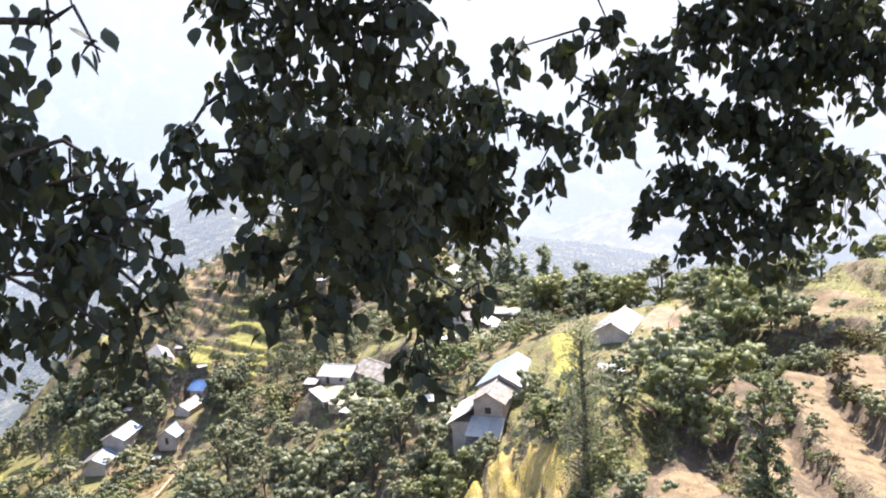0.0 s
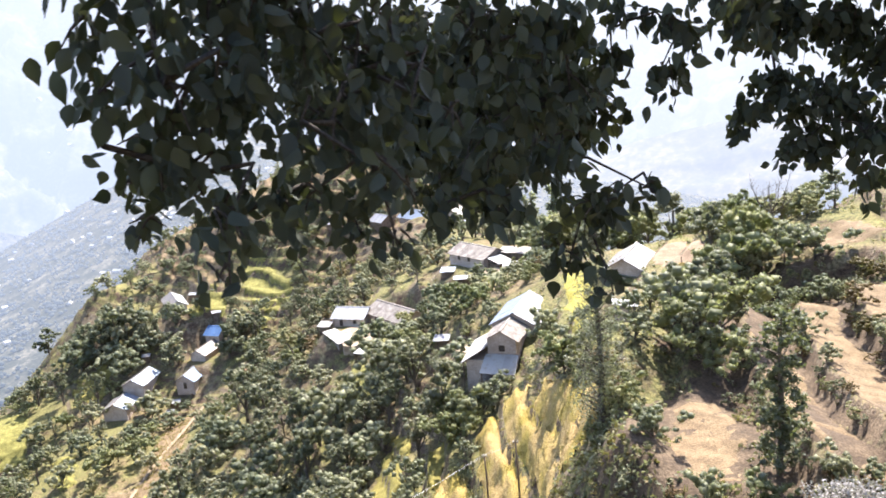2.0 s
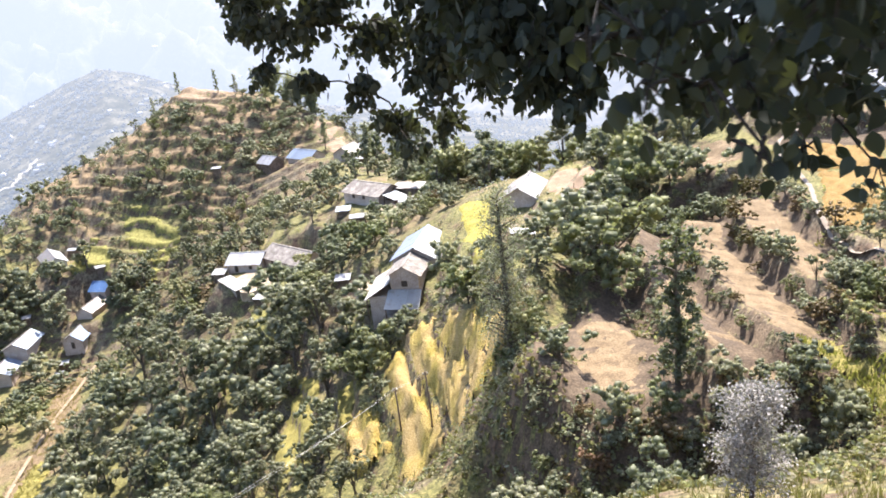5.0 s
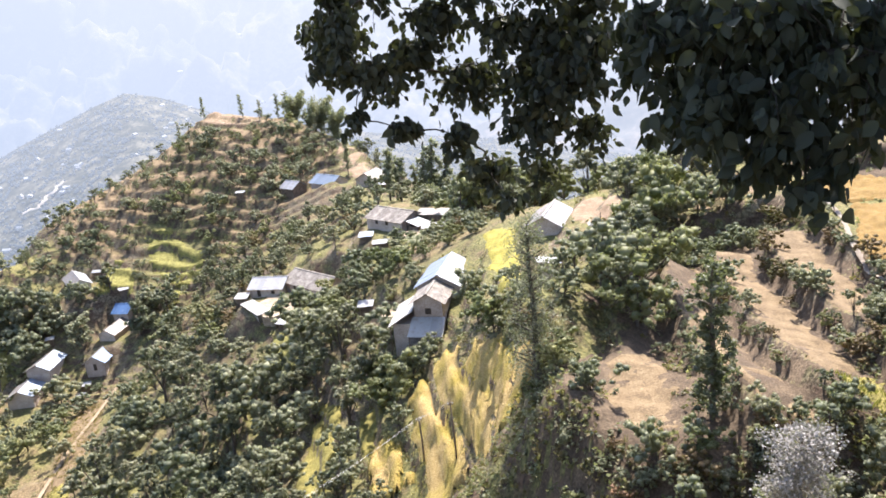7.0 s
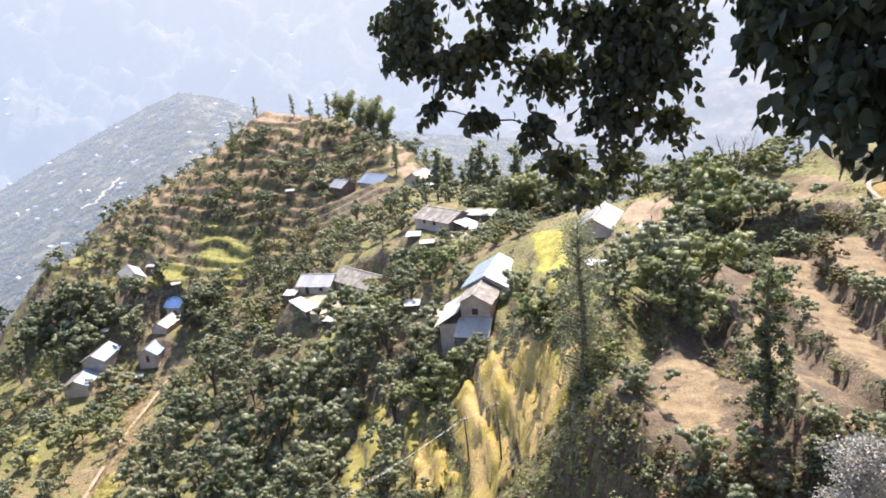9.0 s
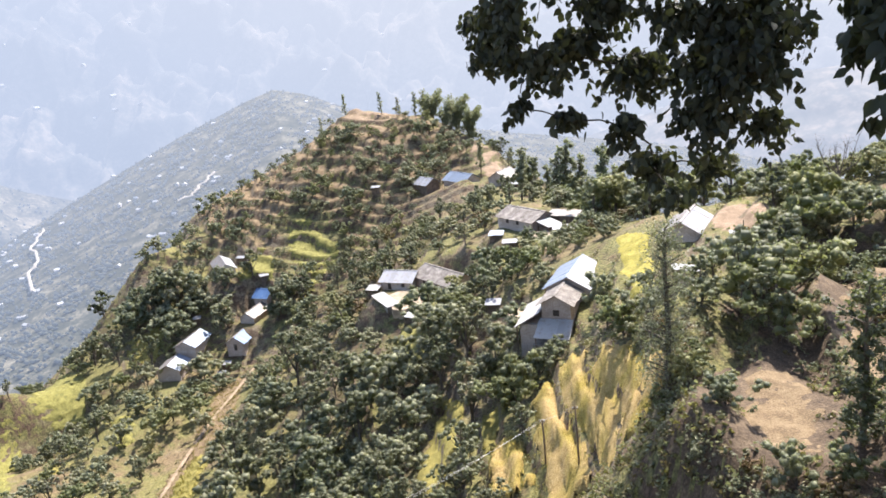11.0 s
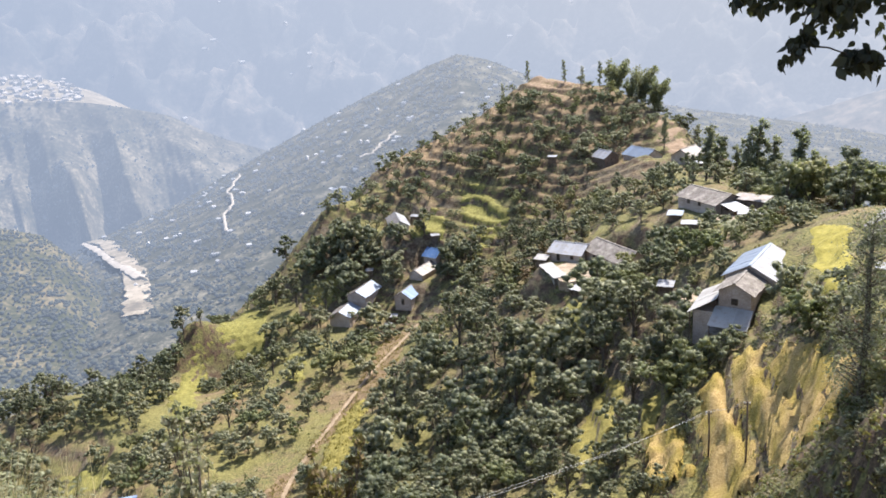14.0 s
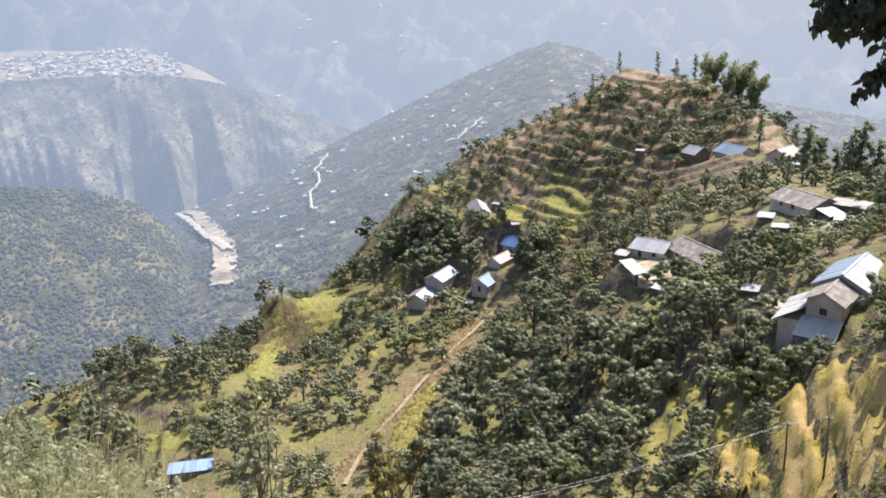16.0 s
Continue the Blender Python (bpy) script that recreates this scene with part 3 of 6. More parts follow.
rng = np.random.default_rng(7)
hill_co = slope_points(bpy.data.objects["backdrop_hill"])
spots = [(*(p + rng.normal(0, 6, 3) * (1, 1, 0.1) - (0, 0, 1)), rng.uniform(3.5, 7), rng.uniform(5, 10), rng.uniform(2.5, 4.5), rng.uniform(0, 3)) for p in on_slope(hill_co, rng, 110, -42, -9, -17, -4)]
tagged(new("far_hill_houses", cubes(spots, [m_far_wall, m_far_roof])), "scattered pale houses on the hazy hill", "houses", kind="stuff")
top_co = slope_points(bpy.data.objects["backdrop_plateau_top"])
spots = [(*(p + rng.normal(0, 12, 3) * (1, 1, 0) - (0, 0, 1)), rng.uniform(7, 12), rng.uniform(9, 17), rng.uniform(4, 8), rng.uniform(0, 3)) for p in on_slope(top_co, rng, 330, -54, -41, -4.2, -2.0)]
tagged(new("far_town", cubes(spots, [m_far_town, m_far_wall])), "hazy town of small blocks on the plateau", "town", kind="stuff")
mount_co = slope_points(bpy.data.objects["backdrop_mountain"])
spots = [(*(p + rng.normal(0, 8, 3) * (1, 1, 0) - (0, 0, 1)), 14, 20, 9, rng.uniform(0, 3)) for p in on_slope(mount_co, rng, 24, -50, 0, -6, 3)]
tagged(new("far_mountain_houses", cubes(spots, [m_far_wall, m_far_roof])), "tiny pale houses on the far mountainside", "houses", kind="stuff")


def far_wood(name, label, ob, na, n, size, seed, bare):
    """Scattered tree crowns over a far slope, each a small uneven solid."""
    r = np.random.default_rng(seed)
    co = slope_points(ob)
    i = r.integers(0, len(co) - na - 1, n * 3)
    i = i[(i % na) < na - 1]
    p = co[i] + (co[i + 1] - co[i]) * r.uniform(0, 1, (len(i), 1)) + (co[i + na] - co[i]) * r.uniform(0, 1, (len(i), 1))
    thick = 0.5 + 0.5 * waves(p[:, 0], p[:, 1], 140, seed) + 0.35 * waves(p[:, 0], p[:, 1], 45, seed + 1)
    p = p[(r.uniform(0, 1, len(p)) < thick - bare)][:n]
    k = len(p)
    w, h = size * r.uniform(0.5, 1.2, k), size * r.uniform(0.7, 1.6, k)
    unit = np.array([(1, 0, 0.45), (0, 1, 0.5), (-1, 0, 0.4), (0, -1, 0.55), (0, 0, 1), (0, 0, -0.15)], float)
    V = unit[None] * np.c_[w, w, h][:, None, :] * r.uniform(0.75, 1.25, (k, 6, 1)) + p[:, None, :]
    tri = np.array([(0, 1, 4), (1, 2, 4), (2, 3, 4), (3, 0, 4), (1, 0, 5), (2, 1, 5), (3, 2, 5), (0, 3, 5)])
    F = (tri[None] + (np.arange(k) * 6)[:, None, None]).reshape(-1, 3)
    me = mesh_of(name, V.reshape(-1, 3), F, [m_far_trees], True)
    return tagged(new(name, me), label, "trees", kind="stuff")


far_wood("far_hill_trees", "dark scattered trees on the hazy hill", bpy.data.objects["backdrop_hill"], 300, 15000, 3.4, 3, 0.0)
far_wood("far_slope_trees", "dark woods on the slope above the river", bpy.data.objects["backdrop_wooded_slope"], 160, 24000, 2.5, 5, -0.4)
far_wood("far_cliff_trees", "trees in the gullies of the cliff", bpy.data.objects["backdrop_plateau"], 340, 1600, 5.0, 8, 0.25)


def ribbon(name, pts, width, mat, lift):
    """A band along points, flat across."""
    pts = np.array(pts, float)
    n = len(pts)
    t = np.gradient(pts[:, :2], axis=0)
    t /= np.linalg.norm(t, axis=1)[:, None] + 1e-9
    side = np.c_[-t[:, 1], t[:, 0], np.zeros(n)]
    w = width * (0.75 + 0.4 * np.abs(np.sin(np.arange(n) * 1.7)))[:, None] / 2
    return grid_mesh(name, np.stack([pts - side * w + (0, 0, lift), pts + (0, 0, lift * 1.4), pts + side * w + (0, 0, lift)], 1), [mat])


def far_road(name, label, bearings, width, mat=None, lift=6.0):
    b = np.array(bearings, float)
    k = np.linspace(0, len(b) - 1, len(b) * 5)
    pts = [by_bearing(hill_co, np.interp(i, range(len(b)), b[:, 0]), np.interp(i, range(len(b)), b[:, 1])) for i in k]
    keep = [pts[0]]
    for p in pts[1:]:
        if np.linalg.norm(p[:2] - keep[-1][:2]) > 1:
            keep.append(p)
    return tagged(new(name, ribbon(name, keep, width, mat or m_far_road, lift)), label, "road", kind="structure")


far_road("road_hillside", "pale dirt road winding down the far hill", [(-31.5, -10.3), (-32.5, -11.4), (-32.2, -12.2), (-33.2, -13.2), (-33.0, -14.3)], 4.5)
far_road("road_upper", "pale dirt track across the far hill", [(-20, -8.5), (-21.2, -9.4), (-21.8, -9.9), (-22.8, -10.1)], 4)

far_road("river_bed", "pale gravel river bed in the valley", [(-42.6, -13.4), (-41.8, -14.1), (-41.1, -14.9), (-40.3, -15.7), (-39.5, -16.5)], 15)
far_road("river_bank", "tan gravel and dry fields beside the river", [(-42.8, -13.0), (-41.2, -13.5), (-40.3, -14.7), (-39.7, -16.1), (-39.8, -17.4), (-40.2, -18.8)], 30, m_far_fields, 3.0)
bpy.data.objects["river_bed"]["category"] = "river"

# ---- fields: sheets of crop lying on the terraces ----
def inside(poly, x, y):
    c = np.zeros(np.shape(x), bool)
    for (x0, y0), (x1, y1) in zip(poly, poly[1:] + poly[:1]):
        hit = ((y0 > y) != (y1 > y)) & (x < (x1 - x0) * (y - y0) / (y1 - y0 + 1e-12) + x0)
        c ^= hit
    return c


FIELDS = {
    "golden": (m_crop, "ripe golden rice field beside the pale path", [(54.2, 78), (62.6, 77.5), (58, 71), (50, 62), (46, 58.5), (43.8, 59.5), (45.3, 63.6), (48.5, 68.5), (51.5, 73)], 0.3),
    "golden_upper": (m_crop, "upper strip of ripe golden rice under the bank", [(55, 89.5), (60, 90.5), (66, 86), (63.4, 79.2), (54.6, 79.2)], 0.3),
    "shelf_bank": (m_red_soil, "bare brown soil between the stubble strips", [(12, 42), (13, 58), (22, 62), (27, 80), (33, 92), (47, 91), (48, 74), (42, 56), (37, 42), (24, 38)], 0.04),
    "back_bank": (m_red_soil, "dark brown earth bank behind the rice field", [(57, 91.3), (58, 95), (68, 92), (78, 87), (76, 81), (67, 86.5)], 0.06),
    "by_shed": (m_lime, "narrow bright yellow-green crop strip", [(19.5, 123), (24, 119), (21, 104), (18.5, 88), (16, 89), (17.5, 106)], 0.2),
    "slope": (m_straw, "straw-yellow crop on narrow sloping terraces", [(3.5, 89), (7, 91), (11, 83), (13.5, 76), (13, 70), (14, 62), (11, 61), (8, 65), (5, 67), (1, 70), (2, 78)], 0.5),
    "slope_low": (m_straw, "small straw-yellow terrace below the houses", [(-3, 87), (1, 84), (0.5, 75), (-3, 77)], 0.5),
    "knoll_paddy": (m_paddy, "bright green stepped paddies at the foot of the knoll", [(-69, 246), (-61, 246), (-48, 228), (-48, 221), (-56, 219), (-64, 230)], 0.35),
    "knoll_paddy_low": (m_paddy, "green stepped paddies beside the lower houses", [(-80, 230), (-75, 237), (-68, 226), (-70, 213), (-77, 214)], 0.35),
    "left_paddy": (m_paddy, "yellow-green paddies on the lower spur", [(-127, 182), (-133, 205), (-118, 194), (-111, 179), (-115, 176), (-123, 176)], 0.35),
    "left_paddy_top": (m_mustard, "small yellow-green terrace among trees", [(-112, 210), (-101.5, 211), (-98, 204), (-97.5, 196), (-105, 198)], 0.35),
    "left_paddy_low": (m_paddy, "stepped green paddies down the lower spur", [(-128, 171), (-124, 175.5), (-123, 168), (-117, 153), (-106.5, 139), (-110, 134), (-119, 146), (-126, 158)], 0.35),
    "rib": (m_stubble, "dry grass slope beside the footpath", [(-70.5, 104), (-68, 116), (-70, 144), (-74, 180), (-69, 187), (-63.5, 160), (-64, 135), (-65, 118), (-64, 103)], 0.15),
    "rib_paddy": (m_mustard, "green and yellow strip below the footpath", [(-66, 134), (-65, 141), (-57, 118), (-55, 106), (-59, 105), (-64.5, 119)], 0.4),
    "knoll_paddy_foot": (m_paddy, "narrow green paddy strip under the knoll", [(-56, 220), (-52, 219), (-56, 208), (-60, 206)], 0.35),
    "rib_foot": (m_mustard, "yellow-green grass step at the foot of the rib", [(-60, 102), (-56, 105), (-50, 93), (-55, 91)], 0.4),
    "knoll_steps": (m_stubble, "pale dry treads of the knoll terraces", [(-110.1, 275.2), (-80.3, 298.8), (-55.8, 307.7), (-31.1, 302.2), (-6.3, 272.9), (-14, 240.3), (-30, 232), (-46, 231), (-62.7, 259.2), (-76.2, 247), (-90.8, 243.5)], 0.1),
    "crown": (m_dirt, "bare stubble crown of the knoll", [(-53.5, 307.7), (-37.9, 305.3), (-32.9, 291.5), (-41.2, 284.4), (-53, 293.6)], 0.1),
    "orange_yard": (m_dirt, "bare orange earth above the hamlet", [(-6.3, 272.9), (2.1, 268.5), (5.1, 249), (0, 244.2), (-5.1, 256.3)], 0.1),
    "barn_yard": (m_dirt, "bare earth yard with rubble beside the barn", [(31, 113), (37, 113), (38, 104), (33, 101), (30, 105)], 0.1),
    "stubble_a": (m_stubble, "dry stubble terraces with straw left lying", [(15.6, 44.5), (16.2, 50), (18.0, 59), (23, 59), (21.6, 52), (20.3, 45.2)], 0.12),
    "gully_strip": (m_mustard, "sloping yellow-green grass strip between trees", [(-14, 91), (-10, 108), (-6, 106), (-9.5, 85)], 0.4),
    "gully_strip_low": (m_mustard, "small yellow-green terrace strip below the farm", [(-4.5, 95), (0, 97), (-1.5, 87), (-4.5, 88)], 0.4),
    "yard_strip": (m_paddy, "narrow grassy strip below the yard", [(-21, 143), (-15, 137), (-14.5, 124), (-18.5, 126)], 0.35),
    "spur_strip": (m_paddy, "little green paddy by the rib houses", [(-96.5, 165.5), (-91.5, 165.5), (-85.5, 153), (-89, 150)], 0.35),
    "spur_strip_low": (m_mustard, "yellow-green paddy step on the lower spur", [(-106, 150), (-103, 152), (-99.5, 145), (-102.5, 138.5)], 0.35),
    "spur_strip_foot": (m_paddy, "long narrow green step above the blue shed", [(-128, 115), (-113, 117), (-108.5, 110.5), (-122, 110)], 0.35),
    "spur_strip_far": (m_mustard, "pale green step at the edge of the spur", [(-170, 122), (-160.5, 130), (-155.5, 126), (-162, 119)], 0.35),
    "bare_bank": (m_red_soil, "bare dark brown soil bank below the stubble", [(10, 50), (11.5, 57), (15.5, 57), (14.5, 51), (15.5, 46), (14.5, 42.5), (20, 41), (25, 41), (23, 38.5), (14, 39.5), (11, 43)], 0.12),
    "stubble_b": (m_stubble, "long dry stubble strips stepping up the shelf", [(22, 42), (25.5, 56), (27, 76), (36, 79), (45, 79), (49, 72), (40, 55), (31, 43)], 0.12),
    "right_green": (m_mustard, "green-yellow crop strip on a lower terrace", [(30, 44), (31.5, 43.5), (33.5, 39.5), (33, 35), (31, 35), (31, 39)], 0.3),
    "right_green_up": (m_mustard, "upper green-yellow crop strip beside the stubble", [(34.5, 49), (36.5, 48.5), (38.5, 42), (37.2, 40), (35.5, 44)], 0.3),
    "plateau": (m_stubble, "dry grass on the flat top of the spur", [(43, 101), (48, 102), (54, 99), (55, 91), (44, 92)], 0.12),
}
for key, (mat, label, poly, tall) in FIELDS.items():
    xs, ys = np.array(poly).T
    step = 0.55 if xs.max() - xs.min() < 30 else 0.8
    X, Y = np.meshgrid(np.arange(xs.min() - 1, xs.max() + 1, step), np.arange(ys.min() - 1, ys.max() + 1, step))
    wob = 0.9 * waves(X, Y, 7, len(key)) + 0.4 * waves(X, Y, 2.5, 1)
    wob = wob * (0.4 if key in ("by_shed", "golden", "golden_upper") else 1.0)
    ins = inside(poly, X + wob, Y + 0.8 * wob)
    Z = land(X, Y)
    ins &= np.hypot(*np.gradient(Z, step)) < (2.3 if key.startswith('slope') else 9.0 if key in ('golden', 'golden_upper', 'by_shed', 'back_bank', 'shelf_bank') else 2.5 if key == 'bare_bank' else 1.3 if 'paddy' in key or 'strip' in key else 0.42 if 'stubble' in key else 0.8)
    n, k = X.shape
    idx = -np.ones((n, k), int)
    lift = tall * (0.8 + 0.5 * waves(X, Y, 1.9, 3) + 0.4 * waves(X, Y, 5, 2))
    if key.startswith('slope'):
        band = np.sin(hillside(X, Y) * 1.25 + 1.6 * waves(X, Y, 22, 4) + 0.7)
        ins &= band > -0.76 + 0.25 * waves(X, Y, 9, 2)
        lift = lift + 0.5 * np.clip(band + 0.6, 0, 1)
    ring = ins.copy()
    ring[1:-1, 1:-1] = ins[1:-1, 1:-1] | ins[:-2, 1:-1] | ins[2:, 1:-1] | ins[1:-1, :-2] | ins[1:-1, 2:]
    ids = np.where(ring.ravel())[0]
    idx.ravel()[ids] = np.arange(len(ids))
    pts = np.stack([X, Y, np.where(ins, Z + np.maximum(lift, 0.05), Z - 0.15)], -1).reshape(-1, 3)[ids]
    q = np.stack([idx[:-1, :-1], idx[:-1, 1:], idx[1:, 1:], idx[1:, :-1]], -1).reshape(-1, 4)
    q = q[(q >= 0).all(1)]
    tagged(new("field", mesh_of("field", pts, q, [mat], True)), label, "field", kind="stuff")


def drape(pts, step=1.0):
    pts = np.array(pts, float)
    out = []
    for a, b in zip(pts, pts[1:]):
        n = max(2, int(np.linalg.norm(b - a) / step))
        out += [a + (b - a) * i / n for i in range(n)]
    out = np.array(out + [pts[-1]])
    for _ in range(3):
        out[1:-1] = (out[:-2] + 2 * out[1:-1] + out[2:]) / 4
    return np.c_[out, np.maximum(land(out[:, 0], out[:, 1]), 0.25 + hillside(out[:, 0], out[:, 1]) - 0.3)]


PATH_GOLD = [(61, 93), (57, 91), (54.3, 87), (52.8, 81), (50.2, 73.5), (47.2, 68), (44.6, 63.5), (43, 58.5), (41.6, 53.6), (43, 50)]
PATH_RIB = [(-66.5, 186), (-67, 174), (-68, 160), (-69, 146), (-67, 128), (-67, 115), (-66.5, 108), (-63.5, 98)]
tagged(new("path", ribbon("path", drape(PATH_GOLD), 0.5, m_path, 0.14)), "pale trodden footpath along the rice field", "path", kind="structure")
tagged(new("path", ribbon("path", drape(PATH_RIB), 0.8, m_path_dry, 0.16)), "pale footpath running down the rib", "path", kind="structure")

# ---- houses ----
def prism(corners, depth):
    """A slab: corners (3D, in order) pushed by the vector depth."""
    a = [Vector(c) for c in corners]
    b = [c + Vector(depth) for c in a]
    n = len(a)
    faces = [tuple(range(n)), tuple(range(2 * n - 1, n - 1, -1))] + [(i, (i + 1) % n, n + (i + 1) % n, n + i) for i in range(n)]
    return a + b, faces


def slab(name, corners, depth, mat, parent, m, label=""):
    v, f = prism(corners, depth)
    return part(name, mesh_of(name, v, f, [mat]), parent, label, m)


def bar(name, c, size, mat, parent, m, label=""):
    (x, y, z), (w, l, h) = c, size
    return slab(name, [(x - w / 2, y - l / 2, z), (x + w / 2, y - l / 2, z), (x + w / 2, y + l / 2, z), (x - w / 2, y + l / 2, z)], (0, 0, h), mat, parent, m, label)


def roof_side(parent, m, a, b, c, d, n, mat, rng_, name="roof_sheet", thick=0.05):
    """A roof slope of n sheets between the ridge a-b and the eave d-c, each a little out of line."""
    a, b, c, d = (Vector(v) for v in (a, b, c, d))
    nrm = (b - a).cross(d - a).normalized()
    if nrm.z < 0:
        nrm = -nrm
    for i in range(n):
        u, v = i / n, (i + 1) / n
        up = nrm * (0.012 * (i % 2) + rng_.uniform(0, 0.025))
        low = rng_.uniform(-0.03, 0.12)
        e0, e1 = d.lerp(c, u), d.lerp(c, v)
        r0, r1 = a.lerp(b, u), a.lerp(b, v)
        e0, e1 = e0 + (e0 - r0).normalized() * low, e1 + (e1 - r1).normalized() * low
        slab(name, [r0 + up, r1 + up, e1 + up, e0 + up], nrm * thick, mat, parent, m)


def block(parent, m, W, L, H, climb, wall, roofs, over=0.5, openings=(), sheets=None, deep=1.8, seed=1, band=None):
    """A gabled block: ridge along y, front gable at y = 0."""
    r = random.Random(seed)
    th = 0.35
    for nm, y0 in (("wall", 0.0), ("wall", L - th)):
        slab(nm, [(-W / 2, y0, -deep), (W / 2, y0, -deep), (W / 2, y0, H), (0, y0, H + climb - 0.08), (-W / 2, y0, H)], (0, th, 0), wall, parent, m)
    for sx in (-1, 1):
        x0 = sx * W / 2 - (th if sx > 0 else 0)
        slab("wall", [(x0, th + 0.003, -deep), (x0 + th, th + 0.003, -deep), (x0 + th, L - th - 0.003, -deep), (x0, L - th - 0.003, -deep)], (0, 0, deep + H - 0.02), wall, parent, m)
    k = climb / (W / 2)
    top = H + climb + 0.03
    n = sheets or max(3, round(L / 1.0))
    for sx, mat in ((-1, roofs[0]), (1, roofs[1])):
        ex = sx * (W / 2 + over)
        roof_side(parent, m, (0, -over, top), (0, L + over, top), (ex, L + over, top - k * (W / 2 + over)), (ex, -over, top - k * (W / 2 + over)), n, mat, r)
    bar("ridge_cap", (0, L / 2, top + 0.03), (0.35, L + 2 * over, 0.09), roofs[0], parent, m)
    if band:
        bar("wall_band", (0, -0.012, H * 0.48), (W + 0.03, 0.05, 0.28), band, parent, m)
    for side, along, sill, w, h in openings:
        nm = "door" if sill < 0.3 else "window"
        if side in "fb":
            y = -0.03 if side == "f" else L - 0.03
            fr = bar(nm, (along, y, sill), (w, 0.08, h), m_wood, parent, m, "weathered wooden frame")
            bar("shutter", (along, y - 0.02, sill + 0.06), (w - 0.16, 0.08, h - 0.12), m_dark, fr, Matrix.Identity(4), "dark shutter")
        else:
            x = (-1 if side == "l" else 1) * (W / 2 + 0.01)
            fr = bar(nm, (x, along, sill), (0.08, w, h), m_wood, parent, m, "weathered wooden frame")
            bar("shutter", (x + (0.02 if x > 0 else -0.02), along, sill + 0.06), (0.08, w - 0.16, h - 0.12), m_dark, fr, Matrix.Identity(4), "dark shutter")


KEEP = []          # places where no tree may stand: x, y, radius


def at_ground(x, y, heading, dz=0.0, size=5.0):
    KEEP.append((x, y, size))
    return pose(x, y, height(x, y) + dz, 0, 0, -heading)


def house(name, label, x, y, heading, W, L, H, climb, wall, roofs, category="house", dz=0.0, z=None, **kw):
    """x, y: the middle of the front gable's foot."""
    h = radians(heading)
    cx, cy = x + math.sin(h) * L / 2, y + math.cos(h) * L / 2
    base = 0.7 * height(cx, cy) + 0.3 * height(x, y) - 0.2 + dz if z is None else z
    KEEP.append((cx, cy, max(W, L) / 2 + 2.5))
    e = tagged(new(name), label, category, "village houses")
    e.matrix_basis = pose(x, y, base, 0, 0, -heading)
    block(e, Matrix.Identity(4), W, L, H, climb, wall, roofs, **kw)
    return e


I4 = Matrix.Identity(4)
# the near farmhouse: a tall slate-roofed front with a wide tin-roofed rear
farm = house("farmhouse", "two-storey mud farmhouse with slate front roof and tin rear roof", 7.3, 100.6, 20, 4.1, 6.0, 5.0, 1.15, m_mud, (m_slate, m_slate),
             over=0.55, seed=3, band=m_white, openings=[("f", -0.1, 0.02, 0.9, 1.8), ("f", 0, 3.1, 0.9, 0.9), ("l", 3, 3.0, 0.8, 0.9)])
# left slope blue-grey, right plain tin: light on the two slopes put into colour
block(farm, pose(0.3, 5.9, 0.15), 6.6, 10.0, 4.9, 1.75, m_mud, (m_blue_grey, m_tin), over=0.45, seed=4, openings=[("r", 3, 2.9, 0.8, 0.9), ("r", 6.5, 2.9, 0.8, 0.9), ("l", 5, 2.9, 0.8, 0.9)])
roof_side(farm, I4, (-2.3, -0.3, 2.75), (2.5, -0.3, 2.75), (2.6, -3.4, 1.15), (-2.4, -3.4, 1.15), 5, m_tin_white, random.Random(5), "awning_sheet")
roof_side(farm, I4, (-2.08, -1.2, 3.9), (-2.5, 6.8, 4.0), (-6.2, 6.8, 1.9), (-5.6, -1.6, 1.7), 7, m_tin_white, random.Random(6), "side_roof_sheet")
for px, py, hh in ((-2.2, -3.2, 1.1), (2.4, -3.2, 1.1), (-5.4, -1.3, 1.75), (-5.5, 3, 1.85), (-5.9, 6.4, 1.95)):
    bar("post", (px, py, -2.2), (0.14, 0.14, hh + 2.2), m_wood, farm, I4)
bar("terrace_wall", (0, -1.6, -2.6), (5.4, 3.0, 2.55), m_stone, farm, I4, "dry stone terrace wall")


def shed(name, label, x, y, heading, W, L, h0, h1, mat, wall=m_wood, category="shed", walls=True, group="village sheds", n=None, z=None):
    """A single-pitch roof, high side at the left (h0) and low at the right (h1), on posts or boarded walls."""
    h = radians(heading)
    base = height(x, y) if z is None else z
    KEEP.append((x, y, max(W, L) / 2 + 1.5))
    e = tagged(new(name), label, category, group)
    e.matrix_basis = pose(x, y, base, 0, 0, -heading)
    roof_side(e, I4, (-W / 2, -L / 2, h0), (-W / 2, L / 2, h0), (W / 2, L / 2, h1), (W / 2, -L / 2, h1), n or max(2, round(L)), mat, random.Random(int(x * 10)))
    for sx, sy in ((-1, -1), (1, -1), (1, 1), (-1, 1)):
        bar("post", (sx * (W / 2 - 0.25), sy * (L / 2 - 0.25), -1.5), (0.14, 0.14, 1.5 + (h0 if sx < 0 else h1) - 0.1), m_wood, e, I4)
    if walls:
        for sx in (-1, 1):
            bar("wall", (sx * (W / 2 - 0.45), 0, -1.5), (0.1, L - 0.8, 1.5 + min(h0, h1) - 0.25), wall, e, I4)
        for sy in (-1, 1):
            bar("wall", (0, sy * (L / 2 - 0.45), -1.5), (W - 1.05, 0.1, 1.5 + min(h0, h1) - 0.3), wall, e, I4)
    return e


